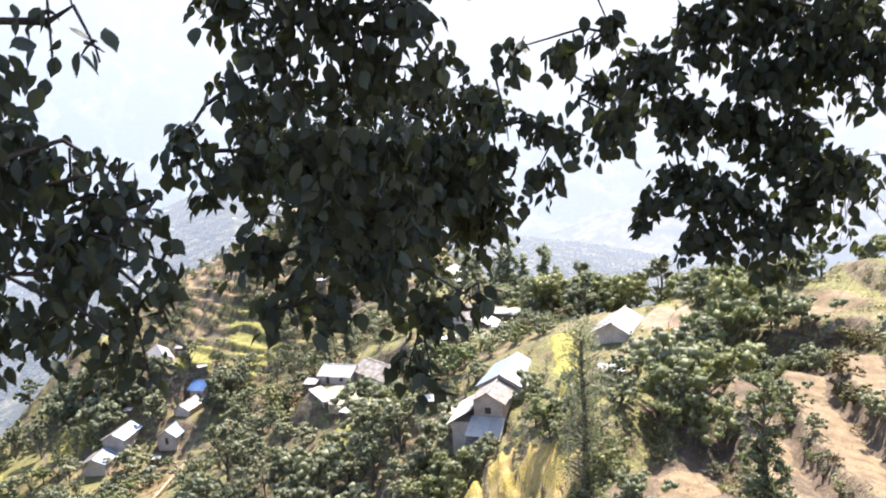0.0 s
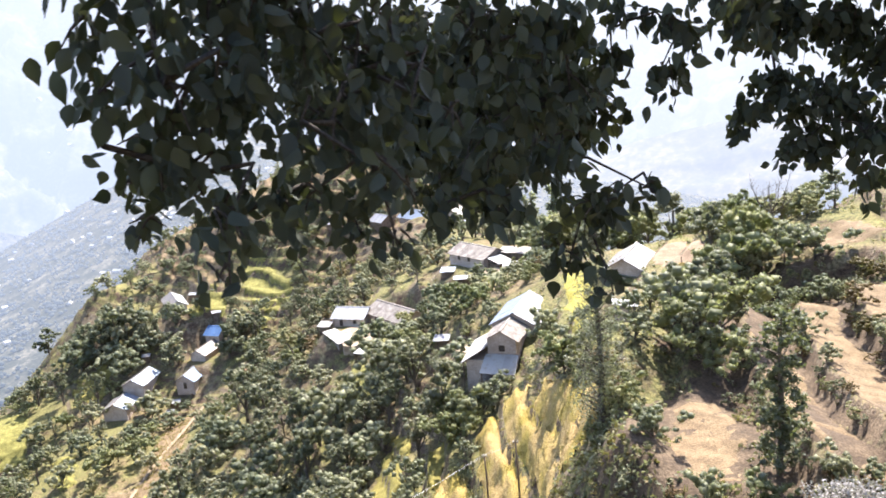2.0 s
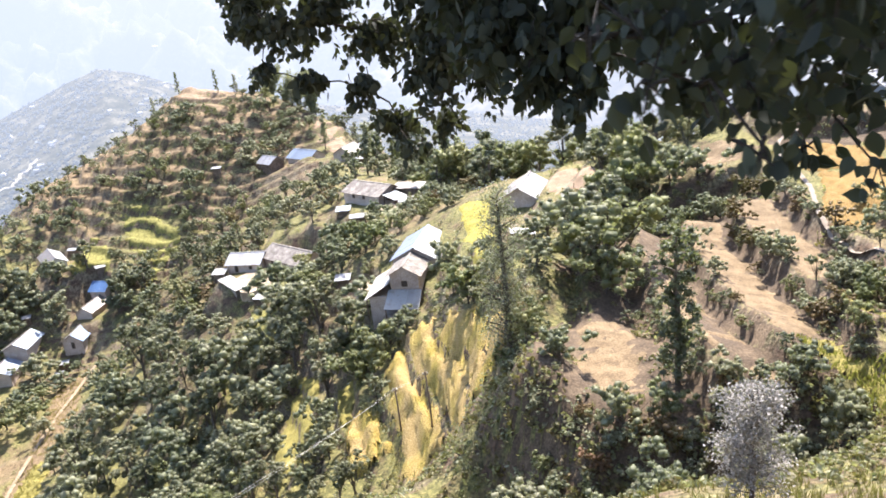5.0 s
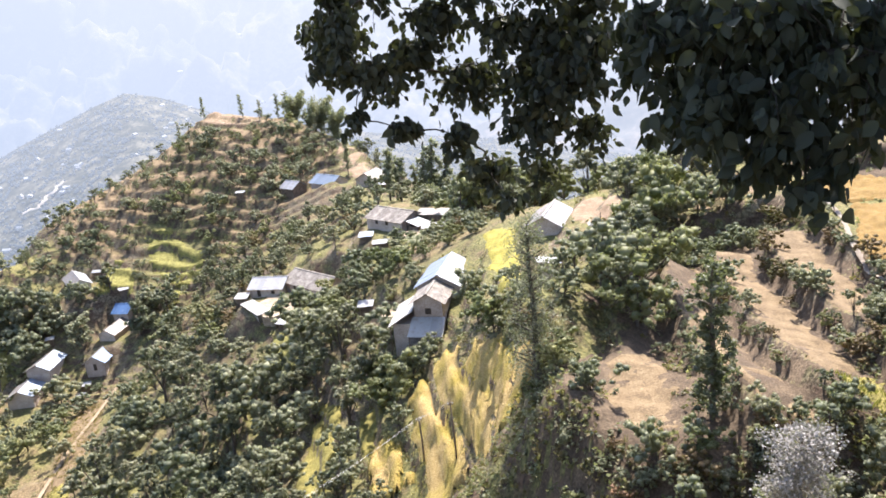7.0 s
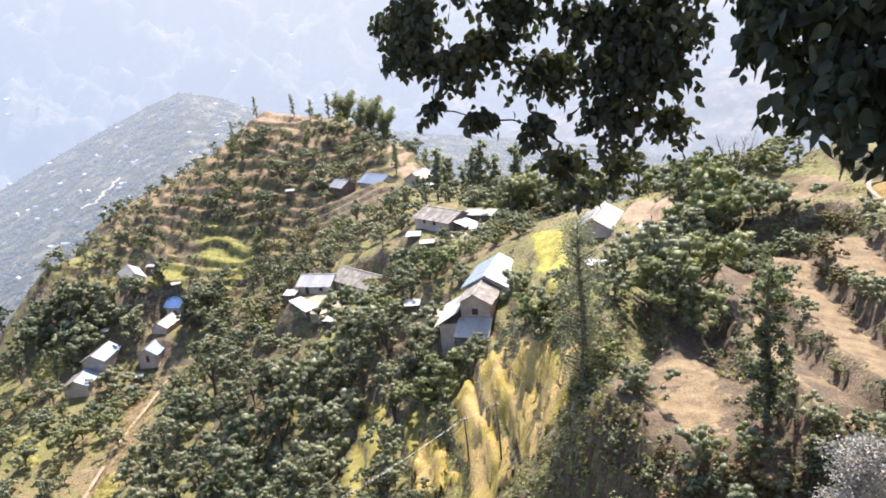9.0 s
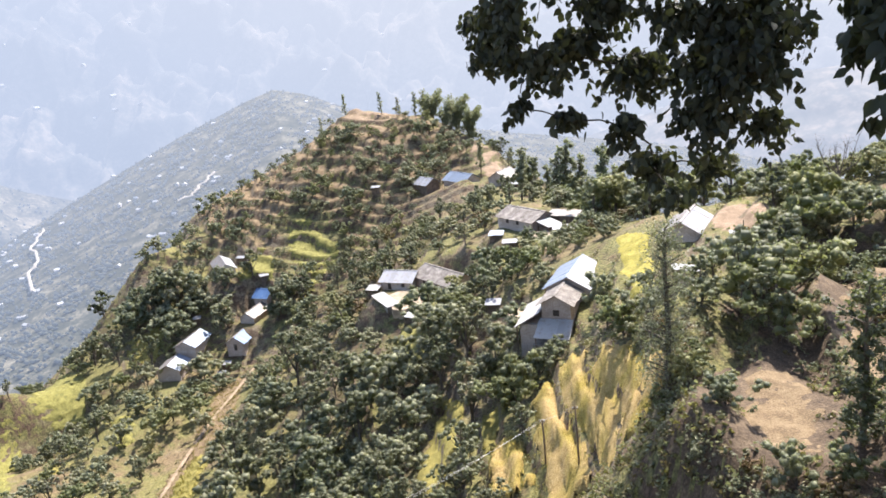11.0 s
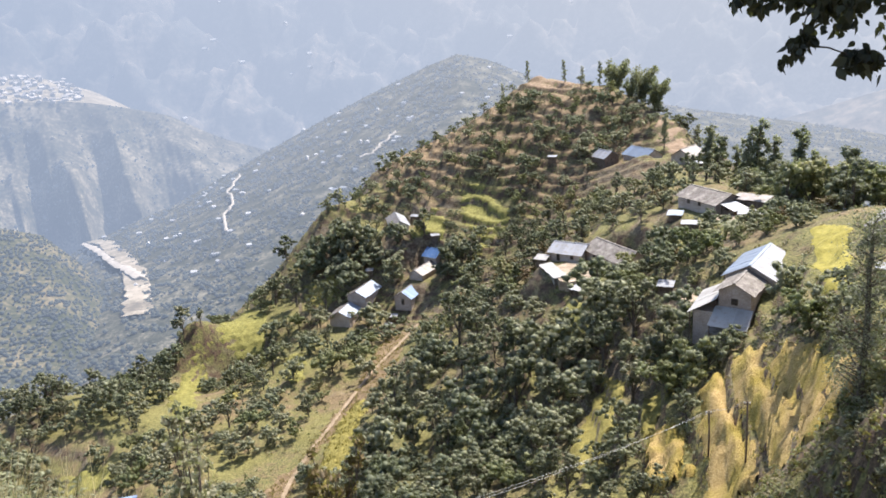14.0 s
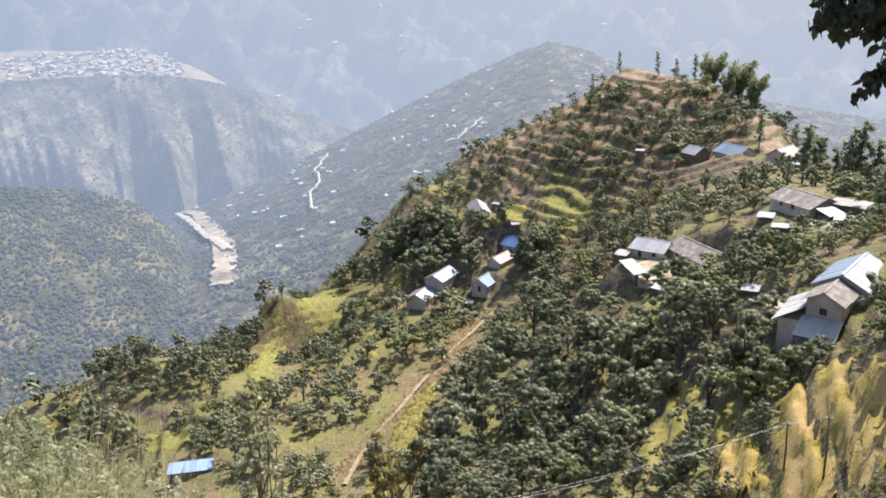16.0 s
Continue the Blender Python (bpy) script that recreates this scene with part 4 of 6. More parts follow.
def patch(label, x, y, w, l, heading, mat, lift=0.3, category="yard", z=None):
    """A trodden yard or drying floor laid level on the ground."""
    r = random.Random(int(x * 7 + y))
    m = pose(x, y, height(x, y) + lift if z is None else z, 0, 0, -heading)
    ring = []
    for i in range(18):
        a = i / 18 * 6.283
        ca, sa = math.cos(a), math.sin(a)
        ring.append(m @ Vector((w / 2 * math.copysign(abs(ca) ** 0.55, ca) * r.uniform(0.82, 1.12), l / 2 * math.copysign(abs(sa) ** 0.55, sa) * r.uniform(0.82, 1.12), r.uniform(-0.12, 0.05))))
    v, f = prism(ring, (0, 0, -2.0))
    KEEP.append((x, y, max(w, l) / 2))
    return tagged(new("yard", mesh_of("yard", v, f, [mat])), label, category, kind="structure")


bar("side_wall", (-3.8, 2.6, -3.0), (2.6, 7.0, 5.0), m_mud, farm, I4, "mud wall of the side room")
KEEP.append((4.0, 104.0, 4.5))
patch("pale drying floor strewn with grain behind the shed", 3.6, 111.5, 5.5, 6.0, 20, m_corn, 0.5)
shed("small_shed", "small white-roofed shed on the terrace edge", 21.6, 87.5, 8, 3.0, 2.3, 2.5, 2.1, m_tin, m_mud)
house("barn", "tall barn with a patched bright tin roof", 25.6, 105.5, 26, 5.2, 9.0, 1.5, 1.5, m_mud, (m_tin_worn, m_tin), "barn", seed=8)
# walled yard with a tin house and a slate house
house("cottage", "low cottage with a grey tin roof at the yard", -25.0, 163.9, 108, 6.6, 7.2, 1.9, 1.35, m_mud, (m_tin, m_tin), z=-52.5, seed=9, openings=[("r", 2, 0.02, 0.8, 1.6), ("r", 5.2, 0.6, 0.8, 0.8)])
house("slate_house", "stone-slate house with pale mud walls at the yard", -15.9, 163.8, 140, 7.0, 13.0, 2.4, 1.7, m_mud, (m_slate, m_slate), z=-52.5, seed=10, openings=[("r", 3.5, 0.02, 0.9, 1.8), ("r", 8, 0.9, 0.8, 0.8), ("b", 0, 0.02, 0.9, 1.8)])
patch("level yard spread with drying grain", -19.6, 151.8, 9.5, 11.5, 145, m_corn, z=-52.1)
shed("cattle_shed", "low cattle shed with pale tin sheets along the yard edge", -24.2, 152.3, 152, 2.9, 9.5, 2.5, 2.3, m_tin_white, m_stone, z=-54.4)
shed("cattle_shed", "small shed with grey tin sheets sloping below the yard", -17.4, 144.6, 20, 3.6, 4.4, 2.3, 2.1, m_tin, z=-55.0)
shed("lean_to", "little lean-to with a pale sheet roof against the cottage", -27.6, 159.5, 108, 2.4, 3.0, 1.6, 1.1, m_tin_white, z=-52.9)
shed("hut", "little thatched hut with a tin lid among trees", -1.4, 119.3, 100, 2.0, 2.6, 2.2, 1.8, m_tin)
# middle hamlet
house("long_house", "long dark house with a grey slate roof and two windows", 3.6, 169.6, 140, 7.6, 11.0, 2.5, 1.5, m_mud, (m_slate, m_slate), z=-42.3, seed=12, openings=[("r", 3.2, 1.3, 0.9, 0.9), ("r", 6.4, 1.3, 0.9, 0.9)])
shed("lean_to", "low lean-to with a pale tin roof", 11.3, 158.6, 50, 3.6, 4.0, 2.7, 1.9, m_tin, z=-42.4)
shed("back_shed", "dark timber shed behind the long house", 14.8, 161.8, 118, 4.0, 7.0, 2.9, 2.5, m_tin_worn)
shed("small_hut", "small hut with a bluish tin roof", 0.1, 160.8, 100, 2.6, 3.2, 2.0, 1.6, m_blue_grey, z=-43.8)
shed("store", "low store with a white tin roof", 2.9, 154.0, 95, 2.4, 3.6, 1.6, 1.4, m_tin, walls=True)
shed("store", "open store with a white tin roof", 13.9, 153.2, 98, 2.8, 4.8, 2.2, 1.9, m_tin, z=-41.9)
patch("yellow drying floor in front of the long house", 9.6, 154.6, 4.6, 3.8, 100, m_corn, z=-41.4)
# knoll hamlet
house("knoll_house", "small house with a bright white tin roof under the knoll", -22.6, 246.5, 138, 5.4, 6.0, 2.2, 1.6, m_wood, (m_tin, m_tin), seed=14)
house("knoll_house", "house with blue and grey tin roof under the knoll", -12.6, 246.5, 138, 6.8, 10.0, 2.4, 1.9, m_mud, (m_blue_grey, m_blue_soft), seed=15)
house("knoll_house", "brown house with a worn rusty roof under the knoll", 1.9, 233.0, 30, 6.4, 7.5, 2.6, 1.9, m_mud, (m_slate, m_tin_worn), seed=16, openings=[("f", 0, 1.2, 0.9, 0.9)])
shed("knoll_shed", "tiny shed with a white tin roof", 6.2, 229, 100, 2.8, 4.0, 2.0, 1.6, m_tin)
shed("knoll_shed", "tiny shed with a pale roof on the knoll slope", -37.5, 246, 100, 1.8, 3.0, 2.0, 1.7, m_tin)
shed("field_hut", "low grey-roofed hut beyond the knoll houses", 11.5, 240, 100, 4.0, 6.0, 2.2, 1.8, m_tin_worn)
# lower hamlet on the rib
house("white_house", "whitewashed house with a blue-white tin roof above the paddies", -82.9, 222.9, 333, 5.4, 12.0, 2.3, 1.6, m_white, (m_tin_worn, m_tin), z=-65.1, seed=18, openings=[("f", 0.4, 0.02, 0.9, 1.8)])
shed("outhouse", "tiny outhouse with a pale tin roof", -81.5, 234.5, 100, 1.8, 3.6, 2.0, 1.7, m_tin)
shed("outhouse", "tiny shed with a white roof by the paddies", -71.0, 221.0, 60, 1.8, 2.8, 2.0, 1.7, m_tin)
house("blue_house", "small house with a deep blue tin roof", -72.6, 218.0, 110, 5.4, 4.6, 2.6, 1.7, m_mud, (m_blue, m_blue), z=-72.6, seed=19)
house("rib_house", "long narrow house with a worn grey roof on the rib", -73.2, 205.6, 15, 4.6, 12.5, 2.0, 1.3, m_mud, (m_tin_worn, m_tin_worn), z=-74.6, seed=20)
house("rib_house", "house with a pale blue tin roof and dark door", -74.6, 196.6, 8, 5.2, 7.6, 2.3, 1.7, m_mud, (m_tin_worn, m_blue_pale), z=-78.9, seed=21, openings=[("f", 0, 0.02, 0.9, 1.8)])
shed("outhouse", "small white-roofed outhouse below the rib house", -76.4, 192.2, 80, 2.2, 2.8, 1.8, 1.6, m_tin)
shed("outhouse", "tiny white-roofed outhouse by the path", -76.3, 187.4, 80, 2.0, 2.2, 1.7, 1.4, m_tin)
house("lower_house", "dark grey roofed house below the rib", -90.3, 186.6, 2, 6.2, 7.0, 2.2, 1.5, m_mud, (m_tin_worn, m_blue_grey), z=-81.2, seed=22)
house("lower_house", "house with a blue tin roof below the rib", -88.2, 194.9, 8, 6.0, 9.0, 2.3, 1.5, m_mud, (m_tin_worn, m_blue_soft), z=-78.2, seed=23)
shed("outhouse", "tiny pale-roofed shed behind the blue-roofed house", -88.5, 207.5, 80, 1.8, 2.4, 2.0, 1.7, m_tin)
shed("blue_shed", "long shed with a bright pale blue roof", -98.5, 99.4, 60, 3.4, 8.5, 1.7, 1.3, m_blue_pale)
# school on the shoulder of the spur
school = house("school", "long whitewashed school with a bright tin roof and blue gable", 75.5, 99.5, 78, 6.2, 22, 2.7, 1.7, m_white, (m_tin, m_tin), "school", dz=2.2, over=0.7, sheets=16, deep=4.5, seed=25,
               openings=[("r", 2.5 + 3 * i, 0.9 if i % 2 else 0.02, 1.1, 1.1 if i % 2 else 2.0) for i in range(6)])
bar("gable_sheet", (0, -0.1, 0.2), (5.6, 0.06, 2.4), m_blue_soft, school, I4, "blue painted gable sheet")
bar("terrace_wall", (5.2, 11, -4.4), (3.6, 24, 3.9), m_red_earth, school, I4, "reddish earth retaining bank")

# raised water tank hut beside the barn
tank = tagged(new("water_tank"), "white tank on four thin legs beside the barn", "water tank")
tank.matrix_basis = at_ground(29.3, 93.4, 10, size=2)
for sx, sy in ((-1, -1), (1, -1), (1, 1), (-1, 1)):
    bar("leg", (sx * 0.5, sy * 0.5, -0.6), (0.1, 0.1, 2.0), m_wood, tank, I4)
bar("tank", (0, 0, 1.4), (1.35, 1.35, 1.1), m_white, tank, I4, "white painted tank")
bar("lid", (0, 0, 2.5), (1.5, 1.5, 0.08), m_tin, tank, I4)
stack = new("haystack", None)
tagged(stack, "small straw haystack round a post", "haystack")
stack.matrix_basis = at_ground(31.2, 96.5, 0, size=2)
bm = bmesh.new()
bmesh.ops.create_uvsphere(bm, u_segments=14, v_segments=9, radius=1.0)
for v in bm.verts:
    v.co.z = v.co.z * 1.1 + 1.0
    v.co *= 1 + 0.10 * noise.noise(v.co * 2.3)
me = bpy.data.meshes.new("straw")
bm.to_mesh(me)
bm.free()
me.materials.append(m_straw)
part("straw", me, stack)
bar("post", (0, 0, -0.5), (0.09, 0.09, 3.4), m_wood, stack, I4)

# ---- poles and wires ----
def tube(pts, radii, sides=6, caps=False):
    """Verts and faces of a tapering tube along points."""
    pts = [Vector(p) for p in pts]
    V, F = [], []
    for i, p in enumerate(pts):
        d = (pts[min(i + 1, len(pts) - 1)] - pts[max(i - 1, 0)]).normalized()
        a = d.cross(Vector((0.3, 0.2, 0.93)) if abs(d.z) < 0.9 else Vector((1, 0, 0))).normalized()
        b = d.cross(a)
        V += [p + (a * math.cos(k / sides * 6.2832) + b * math.sin(k / sides * 6.2832)) * radii[i] for k in range(sides)]
    for i in range(len(pts) - 1):
        F += [(i * sides + k, i * sides + (k + 1) % sides, (i + 1) * sides + (k + 1) % sides, (i + 1) * sides + k) for k in range(sides)]
    if caps:
        F += [tuple(range(sides - 1, -1, -1)), tuple((len(pts) - 1) * sides + k for k in range(sides))]
    return V, F


def tubes(list_):
    V, F = [], []
    for pts, radii, sides in list_:
        v, f = tube(pts, radii, sides)
        n = len(V)
        V += v
        F += [tuple(i + n for i in q) for q in f]
    return V, F


POLES = [(6.5, 71.4, 7.6), (3.3, 76.2, 5.6), (-29.3, 28.2, -27.8 - height(-29.3, 28.2))]
tops = []
for x, y, h in POLES:
    e = tagged(new("power_pole"), "thin dark wooden power pole on the crop terraces", "pole", "power poles")
    e.matrix_basis = at_ground(x, y, 0, size=1.0)
    part("shaft", mesh_of("shaft", *tube([(0, 0, -0.8), (0.02, 0, h * 0.5), (-0.05, 0, h)], [0.11, 0.1, 0.08], 8, True), [m_wood], True), e)
    bar("crossarm", (-0.05, 0, h - 0.35), (0.55, 0.08, 0.08), m_wood, e, I4)
    for s_ in (-0.22, 0.22):
        bar("insulator", (-0.05 + s_, 0, h - 0.25), (0.09, 0.09, 0.16), m_white, e, I4)
    tops.append(e.matrix_basis @ Vector((-0.05, 0, h - 0.1)))
far_end = tops[2]
for s_ in (-0.22, 0.22):
    a, b = tops[1] + Vector((s_, 0, 0)), far_end + Vector((s_, 0, 0))
    pts = [a.lerp(b, i / 16) - Vector((0, 0, (1.25 - 1.1 * s_) * 4 * (i / 16) * (1 - i / 16))) for i in range(17)]
    pts = [tops[0] + Vector((s_, 0, 0)), (tops[0] + tops[1]) / 2 + Vector((s_, 0, -0.2))] + pts
    tagged(new("power_line", mesh_of("power_line", *tube(pts, [0.011] * len(pts), 5), [m_wire], True)), "thin sagging power line strung from the poles", "cable", "power lines")

# ---- plants ----
BOX = np.array([(-1, -1, -1), (1, -1, -1), (1, 1, -1), (-1, 1, -1), (-1, -1, 1), (1, -1, 1), (1, 1, 1), (-1, 1, 1)], float) / 1.732
BOX_FACES = np.array([(0, 3, 2, 1), (4, 5, 6, 7), (0, 1, 5, 4), (1, 2, 6, 5), (2, 3, 7, 6), (3, 0, 4, 7)])


def leaf_cloud(rg, centres, radii, per, size, flat=0.6, hang=0.0, core=0.0):
    """Kite-shaped leaves or leaf sprays scattered through clumps, each round a close-leaved heart: verts and faces."""
    hearts, heart_r = np.asarray(centres, float), np.asarray(radii, float)
    centres, radii = np.repeat(np.asarray(centres, float), per, 0), np.repeat(np.asarray(radii, float), per)
    n = len(centres)
    d = rg.normal(size=(n, 3))
    d /= np.linalg.norm(d, axis=1)[:, None]
    p = centres + d * (radii * rg.uniform(0.35, 1.05, n))[:, None] * (1, 1, 0.8)
    u = rg.normal(size=(n, 3)) + d * 0.6
    u[:, 2] = u[:, 2] * flat - hang
    u /= np.linalg.norm(u, axis=1)[:, None]
    w = np.cross(u, rg.normal(size=(n, 3)))
    w /= np.linalg.norm(w, axis=1)[:, None]
    nn = np.cross(u, w)
    s = (size * rg.uniform(0.6, 1.35, n))[:, None]
    V = np.stack([p - u * s * 0.5, p + w * s * 0.33 + nn * s * 0.1, p + u * s * 0.55, p - w * s * 0.33 + nn * s * 0.1], 1).reshape(-1, 3)
    F = np.arange(n * 4).reshape(-1, 4)
    if core:
        k = len(hearts)
        q, _ = np.linalg.qr(rg.normal(size=(k, 3, 3)))
        q[:, :, 0] *= np.linalg.det(q)[:, None]
        body = np.einsum("nij,vj->nvi", q, BOX) * (heart_r * core)[:, None, None] * rg.uniform(0.75, 1.25, (k, 8, 1)) * (1, 1, 0.85) + hearts[:, None, :]
        F = np.concatenate([F, (BOX_FACES[None] + (n * 4 + np.arange(k) * 8)[:, None, None]).reshape(-1, 4)])
        V = np.concatenate([V, body.reshape(-1, 3)])
    return V, F


def quads_mesh(name, V, F, mats, smooth=False):
    me = bpy.data.meshes.new(name)
    me.vertices.add(len(V))
    me.vertices.foreach_set("co", np.asarray(V, np.float32).reshape(-1))
    k = F.shape[1]
    me.loops.add(F.size)
    me.loops.foreach_set("vertex_index", F.reshape(-1).astype(np.int32))
    me.polygons.add(len(F))
    me.polygons.foreach_set("loop_start", np.arange(0, F.size, k, dtype=np.int32))
    me.polygons.foreach_set("use_smooth", np.full(len(F), smooth))
    for m in mats:
        me.materials.append(m)
    me.update(calc_edges=True)
    return me


def broad_tree(name, label, seed, tall, wide, trunk, clumps, per, size, leaf, lean=0.0, droop=0.75):
    """A tree with a tapered trunk, limbs to each part of the crown, and a ragged crown of leaf clumps."""
    rg = np.random.default_rng(seed)
    e = tagged(new(name), label, "tree", "hillside trees")
    lobes = [(rg.normal(0, wide * 0.30), rg.normal(0, wide * 0.30), tall * rg.uniform(trunk + 0.12, 0.9), wide * rg.uniform(0.26, 0.46)) for _ in range(7)]
    lobes.append((0, 0, tall * 0.72, wide * 0.42))
    C, R = [], []
    for i in range(clumps):
        lx, ly, lz, lr = lobes[i % len(lobes)]
        d = rg.normal(size=3)
        d /= np.linalg.norm(d)
        if d[2] < -0.4:
            d[2] *= -0.6
        k = lr * rg.uniform(0.55, 1.05)
        C.append((lx + lean * lz + d[0] * k, ly + d[1] * k, lz + d[2] * k * droop))
        R.append(rg.uniform(0.10, 0.19) * wide)
    tr = [(0, 0, -0.6), (lean * tall * 0.2, 0, tall * 0.25), (lean * tall * 0.5 + rg.normal(0, 0.15), rg.normal(0, 0.15), tall * 0.55), (lean * tall * 0.8, 0, tall * 0.85)]
    r0 = tall * 0.024
    parts_ = [(tr, [r0 * 1.3, r0, r0 * 0.65, r0 * 0.25], 7)]
    for lx, ly, lz, lr in lobes:
        z0 = tall * rg.uniform(trunk * 0.9, trunk + 0.12)
        a = Vector((lean * z0, 0, z0))
        b = Vector((lx + lean * lz, ly, lz))
        parts_.append(([a, a.lerp(b, 0.5) + Vector((0, 0, -0.12 * tall * 0.3)), b], [r0 * 0.5, r0 * 0.33, r0 * 0.12], 5))
    part("trunk", mesh_of("trunk", *tubes(parts_), [m_bark], True), e)
    part("crown", quads_mesh("crown", *leaf_cloud(rg, C, R, per if size < 0.3 else int(per * 1.7), size if size < 0.3 else size * 0.49, core=0.0 if size < 0.2 else 0.74), [leaf], True), e)
    return e


def column_tree(name, label, seed, tall, wide, start, clumps, per, size, leaf, taper=0.5, head=0.0):
    """A tall narrow tree, lopped and leafing along its stem."""
    rg = np.random.default_rng(seed)
    e = tagged(new(name), label, "tree", "hillside trees")
    C, R, limbs = [], [], []
    r0 = tall * 0.016
    for i in range(clumps):
        u = start + (1 - start) * (i + rg.uniform(0, 1)) / clumps
        a = rg.uniform(0, 6.283)
        prof = wide / 2 * (1 - taper * u + (head if 0.72 < u < 0.97 else 0)) * rg.uniform(0.15, 1.0) * (0.7 + 0.5 * abs(math.sin(u * 17 + seed)))
        c = (math.cos(a) * prof, math.sin(a) * prof, tall * u)
        C.append(c)
        R.append(rg.uniform(0.12, 0.22) * wide)
        if i % 3 == 0:
            limbs.append(([(0, 0, tall * u - prof * 0.6), c], [r0 * 0.35, r0 * 0.12], 4))
    part("trunk", mesh_of("trunk", *tubes([([(0, 0, -0.6), (0.1, 0, tall * 0.4), (-0.08, 0.05, tall * 0.75), (0, 0, tall * 0.98)], [r0 * 1.2, r0, r0 * 0.6, r0 * 0.2], 7)] + limbs), [m_bark], True), e)
    part("crown", quads_mesh("crown", *leaf_cloud(rg, C, R, per, size * 0.85, core=0.0 if size < 0.25 else 0.55), [leaf], True), e)
    return e


def bamboo(name, label, seed, tall):
    rg = np.random.default_rng(seed)
    e = tagged(new(name), label, "bamboo", "bamboo clumps")
    culms, C, R = [], [], []
    for i in range(22):
        a, k = rg.uniform(0, 6.283), rg.uniform(0, 0.9)
        out, h = rg.uniform(0.6, 3.2), tall * rg.uniform(0.6, 1.0)
        p = [(math.cos(a) * (k + out * u ** 2.4), math.sin(a) * (k + out * u ** 2.4), h * (u - 0.12 * u ** 4) - 0.4) for u in (0, 0.35, 0.65, 0.85, 1.0)]
        culms.append((p, [0.06, 0.055, 0.04, 0.025, 0.01], 5))
        for u in (0.4, 0.55, 0.68, 0.8, 0.9, 1.0):
            C.append((math.cos(a) * (k + out * u ** 2.4), math.sin(a) * (k + out * u ** 2.4), h * (u - 0.12 * u ** 4) - 0.5))
            R.append(rg.uniform(0.6, 1.05))
    for c in culms:
        part("culm", mesh_of("culm", *tube(*c), [m_culm], True), e)
    part("leaves", quads_mesh("leaves", *leaf_cloud(rg, C, R, 36, 0.42, 0.8, 0.5), [m_leaf_bamboo]), e)
    return e


def banana(name, label, seed):
    rg = np.random.default_rng(seed)
    e = tagged(new(name), label, "banana plant", "banana plants")
    part("stem", mesh_of("stem", *tube([(0, 0, -0.3), (0.05, 0, 1.2), (0.02, 0, 2.2)], [0.17, 0.14, 0.09], 8), [m_culm], True), e)
    for i in range(9):
        a, up = i * 2.4 + rg.uniform(-0.3, 0.3), rg.uniform(0.5, 1.3)
        rows = []
        for j in range(7):
            u = j / 6
            c = Vector((math.cos(a) * 1.9 * u, math.sin(a) * 1.9 * u, 2.1 + up * 2.2 * u - 2.2 * u * u))
            s_ = Vector((-math.sin(a), math.cos(a), 0)) * 0.32 * math.sin(math.pi * min(0.98, u * 0.9 + 0.1))
            rows.append([c - s_ + Vector((0, 0, -0.08)), c, c + s_ + Vector((0, 0, -0.08))])
        part("leaf", grid_mesh("leaf", np.array(rows), [m_leaf_lit]), e)
    return e


GREEN = "leafy dark green broad-crowned tree on the hillside"
MAKERS = {
    "oak": lambda: broad_tree("broadleaf_tree", GREEN, 11, 7.2, 6.0, 0.08, 72, 26, 0.54, m_leaf),
    "elm": lambda: broad_tree("tall_tree", "tall dark green tree with an uneven crown", 12, 8.8, 5.0, 0.10, 72, 26, 0.54, m_leaf_dark),
    "oak_b": lambda: broad_tree("broadleaf_tree", GREEN, 51, 8.4, 6.6, 0.14, 80, 24, 0.5, m_leaf, 0.05, 0.9),
    "elm_b": lambda: broad_tree("tall_tree", "tall upright dark green tree with a clumpy crown", 52, 10.0, 4.2, 0.12, 70, 26, 0.46, m_leaf_dark, -0.04, 1.2),
    "bush": lambda: broad_tree("round_tree", "low rounded green tree branching near the ground", 13, 4.6, 4.6, 0.04, 54, 24, 0.48, m_leaf),
    "thin": lambda: broad_tree("thin_tree", "thin-crowned green tree with visible limbs", 14, 7.0, 4.4, 0.2, 48, 20, 0.42, m_leaf, 0.06),
    "light": lambda: broad_tree("light_green_tree", "light yellow-green leafy tree", 15, 6.4, 5.4, 0.08, 66, 26, 0.5, m_leaf_lit),
    "light_low": lambda: broad_tree("light_green_tree", "low light green tree on a terrace riser", 16, 3.8, 3.6, 0.05, 46, 22, 0.42, m_leaf_lit),
    "brown": lambda: broad_tree("browned_tree", "tree with dry brownish leaves", 17, 5.6, 4.6, 0.06, 54, 22, 0.44, m_leaf_brown),
    "small": lambda: broad_tree("terrace_tree", "small dark fodder tree on a terrace edge", 18, 3.6, 2.8, 0.05, 30, 18, 0.44, m_leaf),
    "small_b": lambda: broad_tree("terrace_tree", "small upright dark fodder tree", 19, 4.4, 2.3, 0.08, 30, 18, 0.42, m_leaf_dark),
    "cypress": lambda: column_tree("columnar_tree", "narrow dark columnar tree on the knoll", 21, 8.5, 2.4, 0.12, 46, 18, 0.36, m_leaf, 0.45),
    "poplar": lambda: column_tree("lopped_tree", "tall lopped tree leafing along its stem", 22, 12.0, 3.8, 0.18, 70, 22, 0.42, m_leaf, 0.35),
    "bamboo": lambda: bamboo("bamboo_clump", "arching pale green bamboo clump", 23, 9.0),
    "banana": lambda: banana("banana_plant", "banana plant with long drooping leaves", 24),
}
MADE = {}


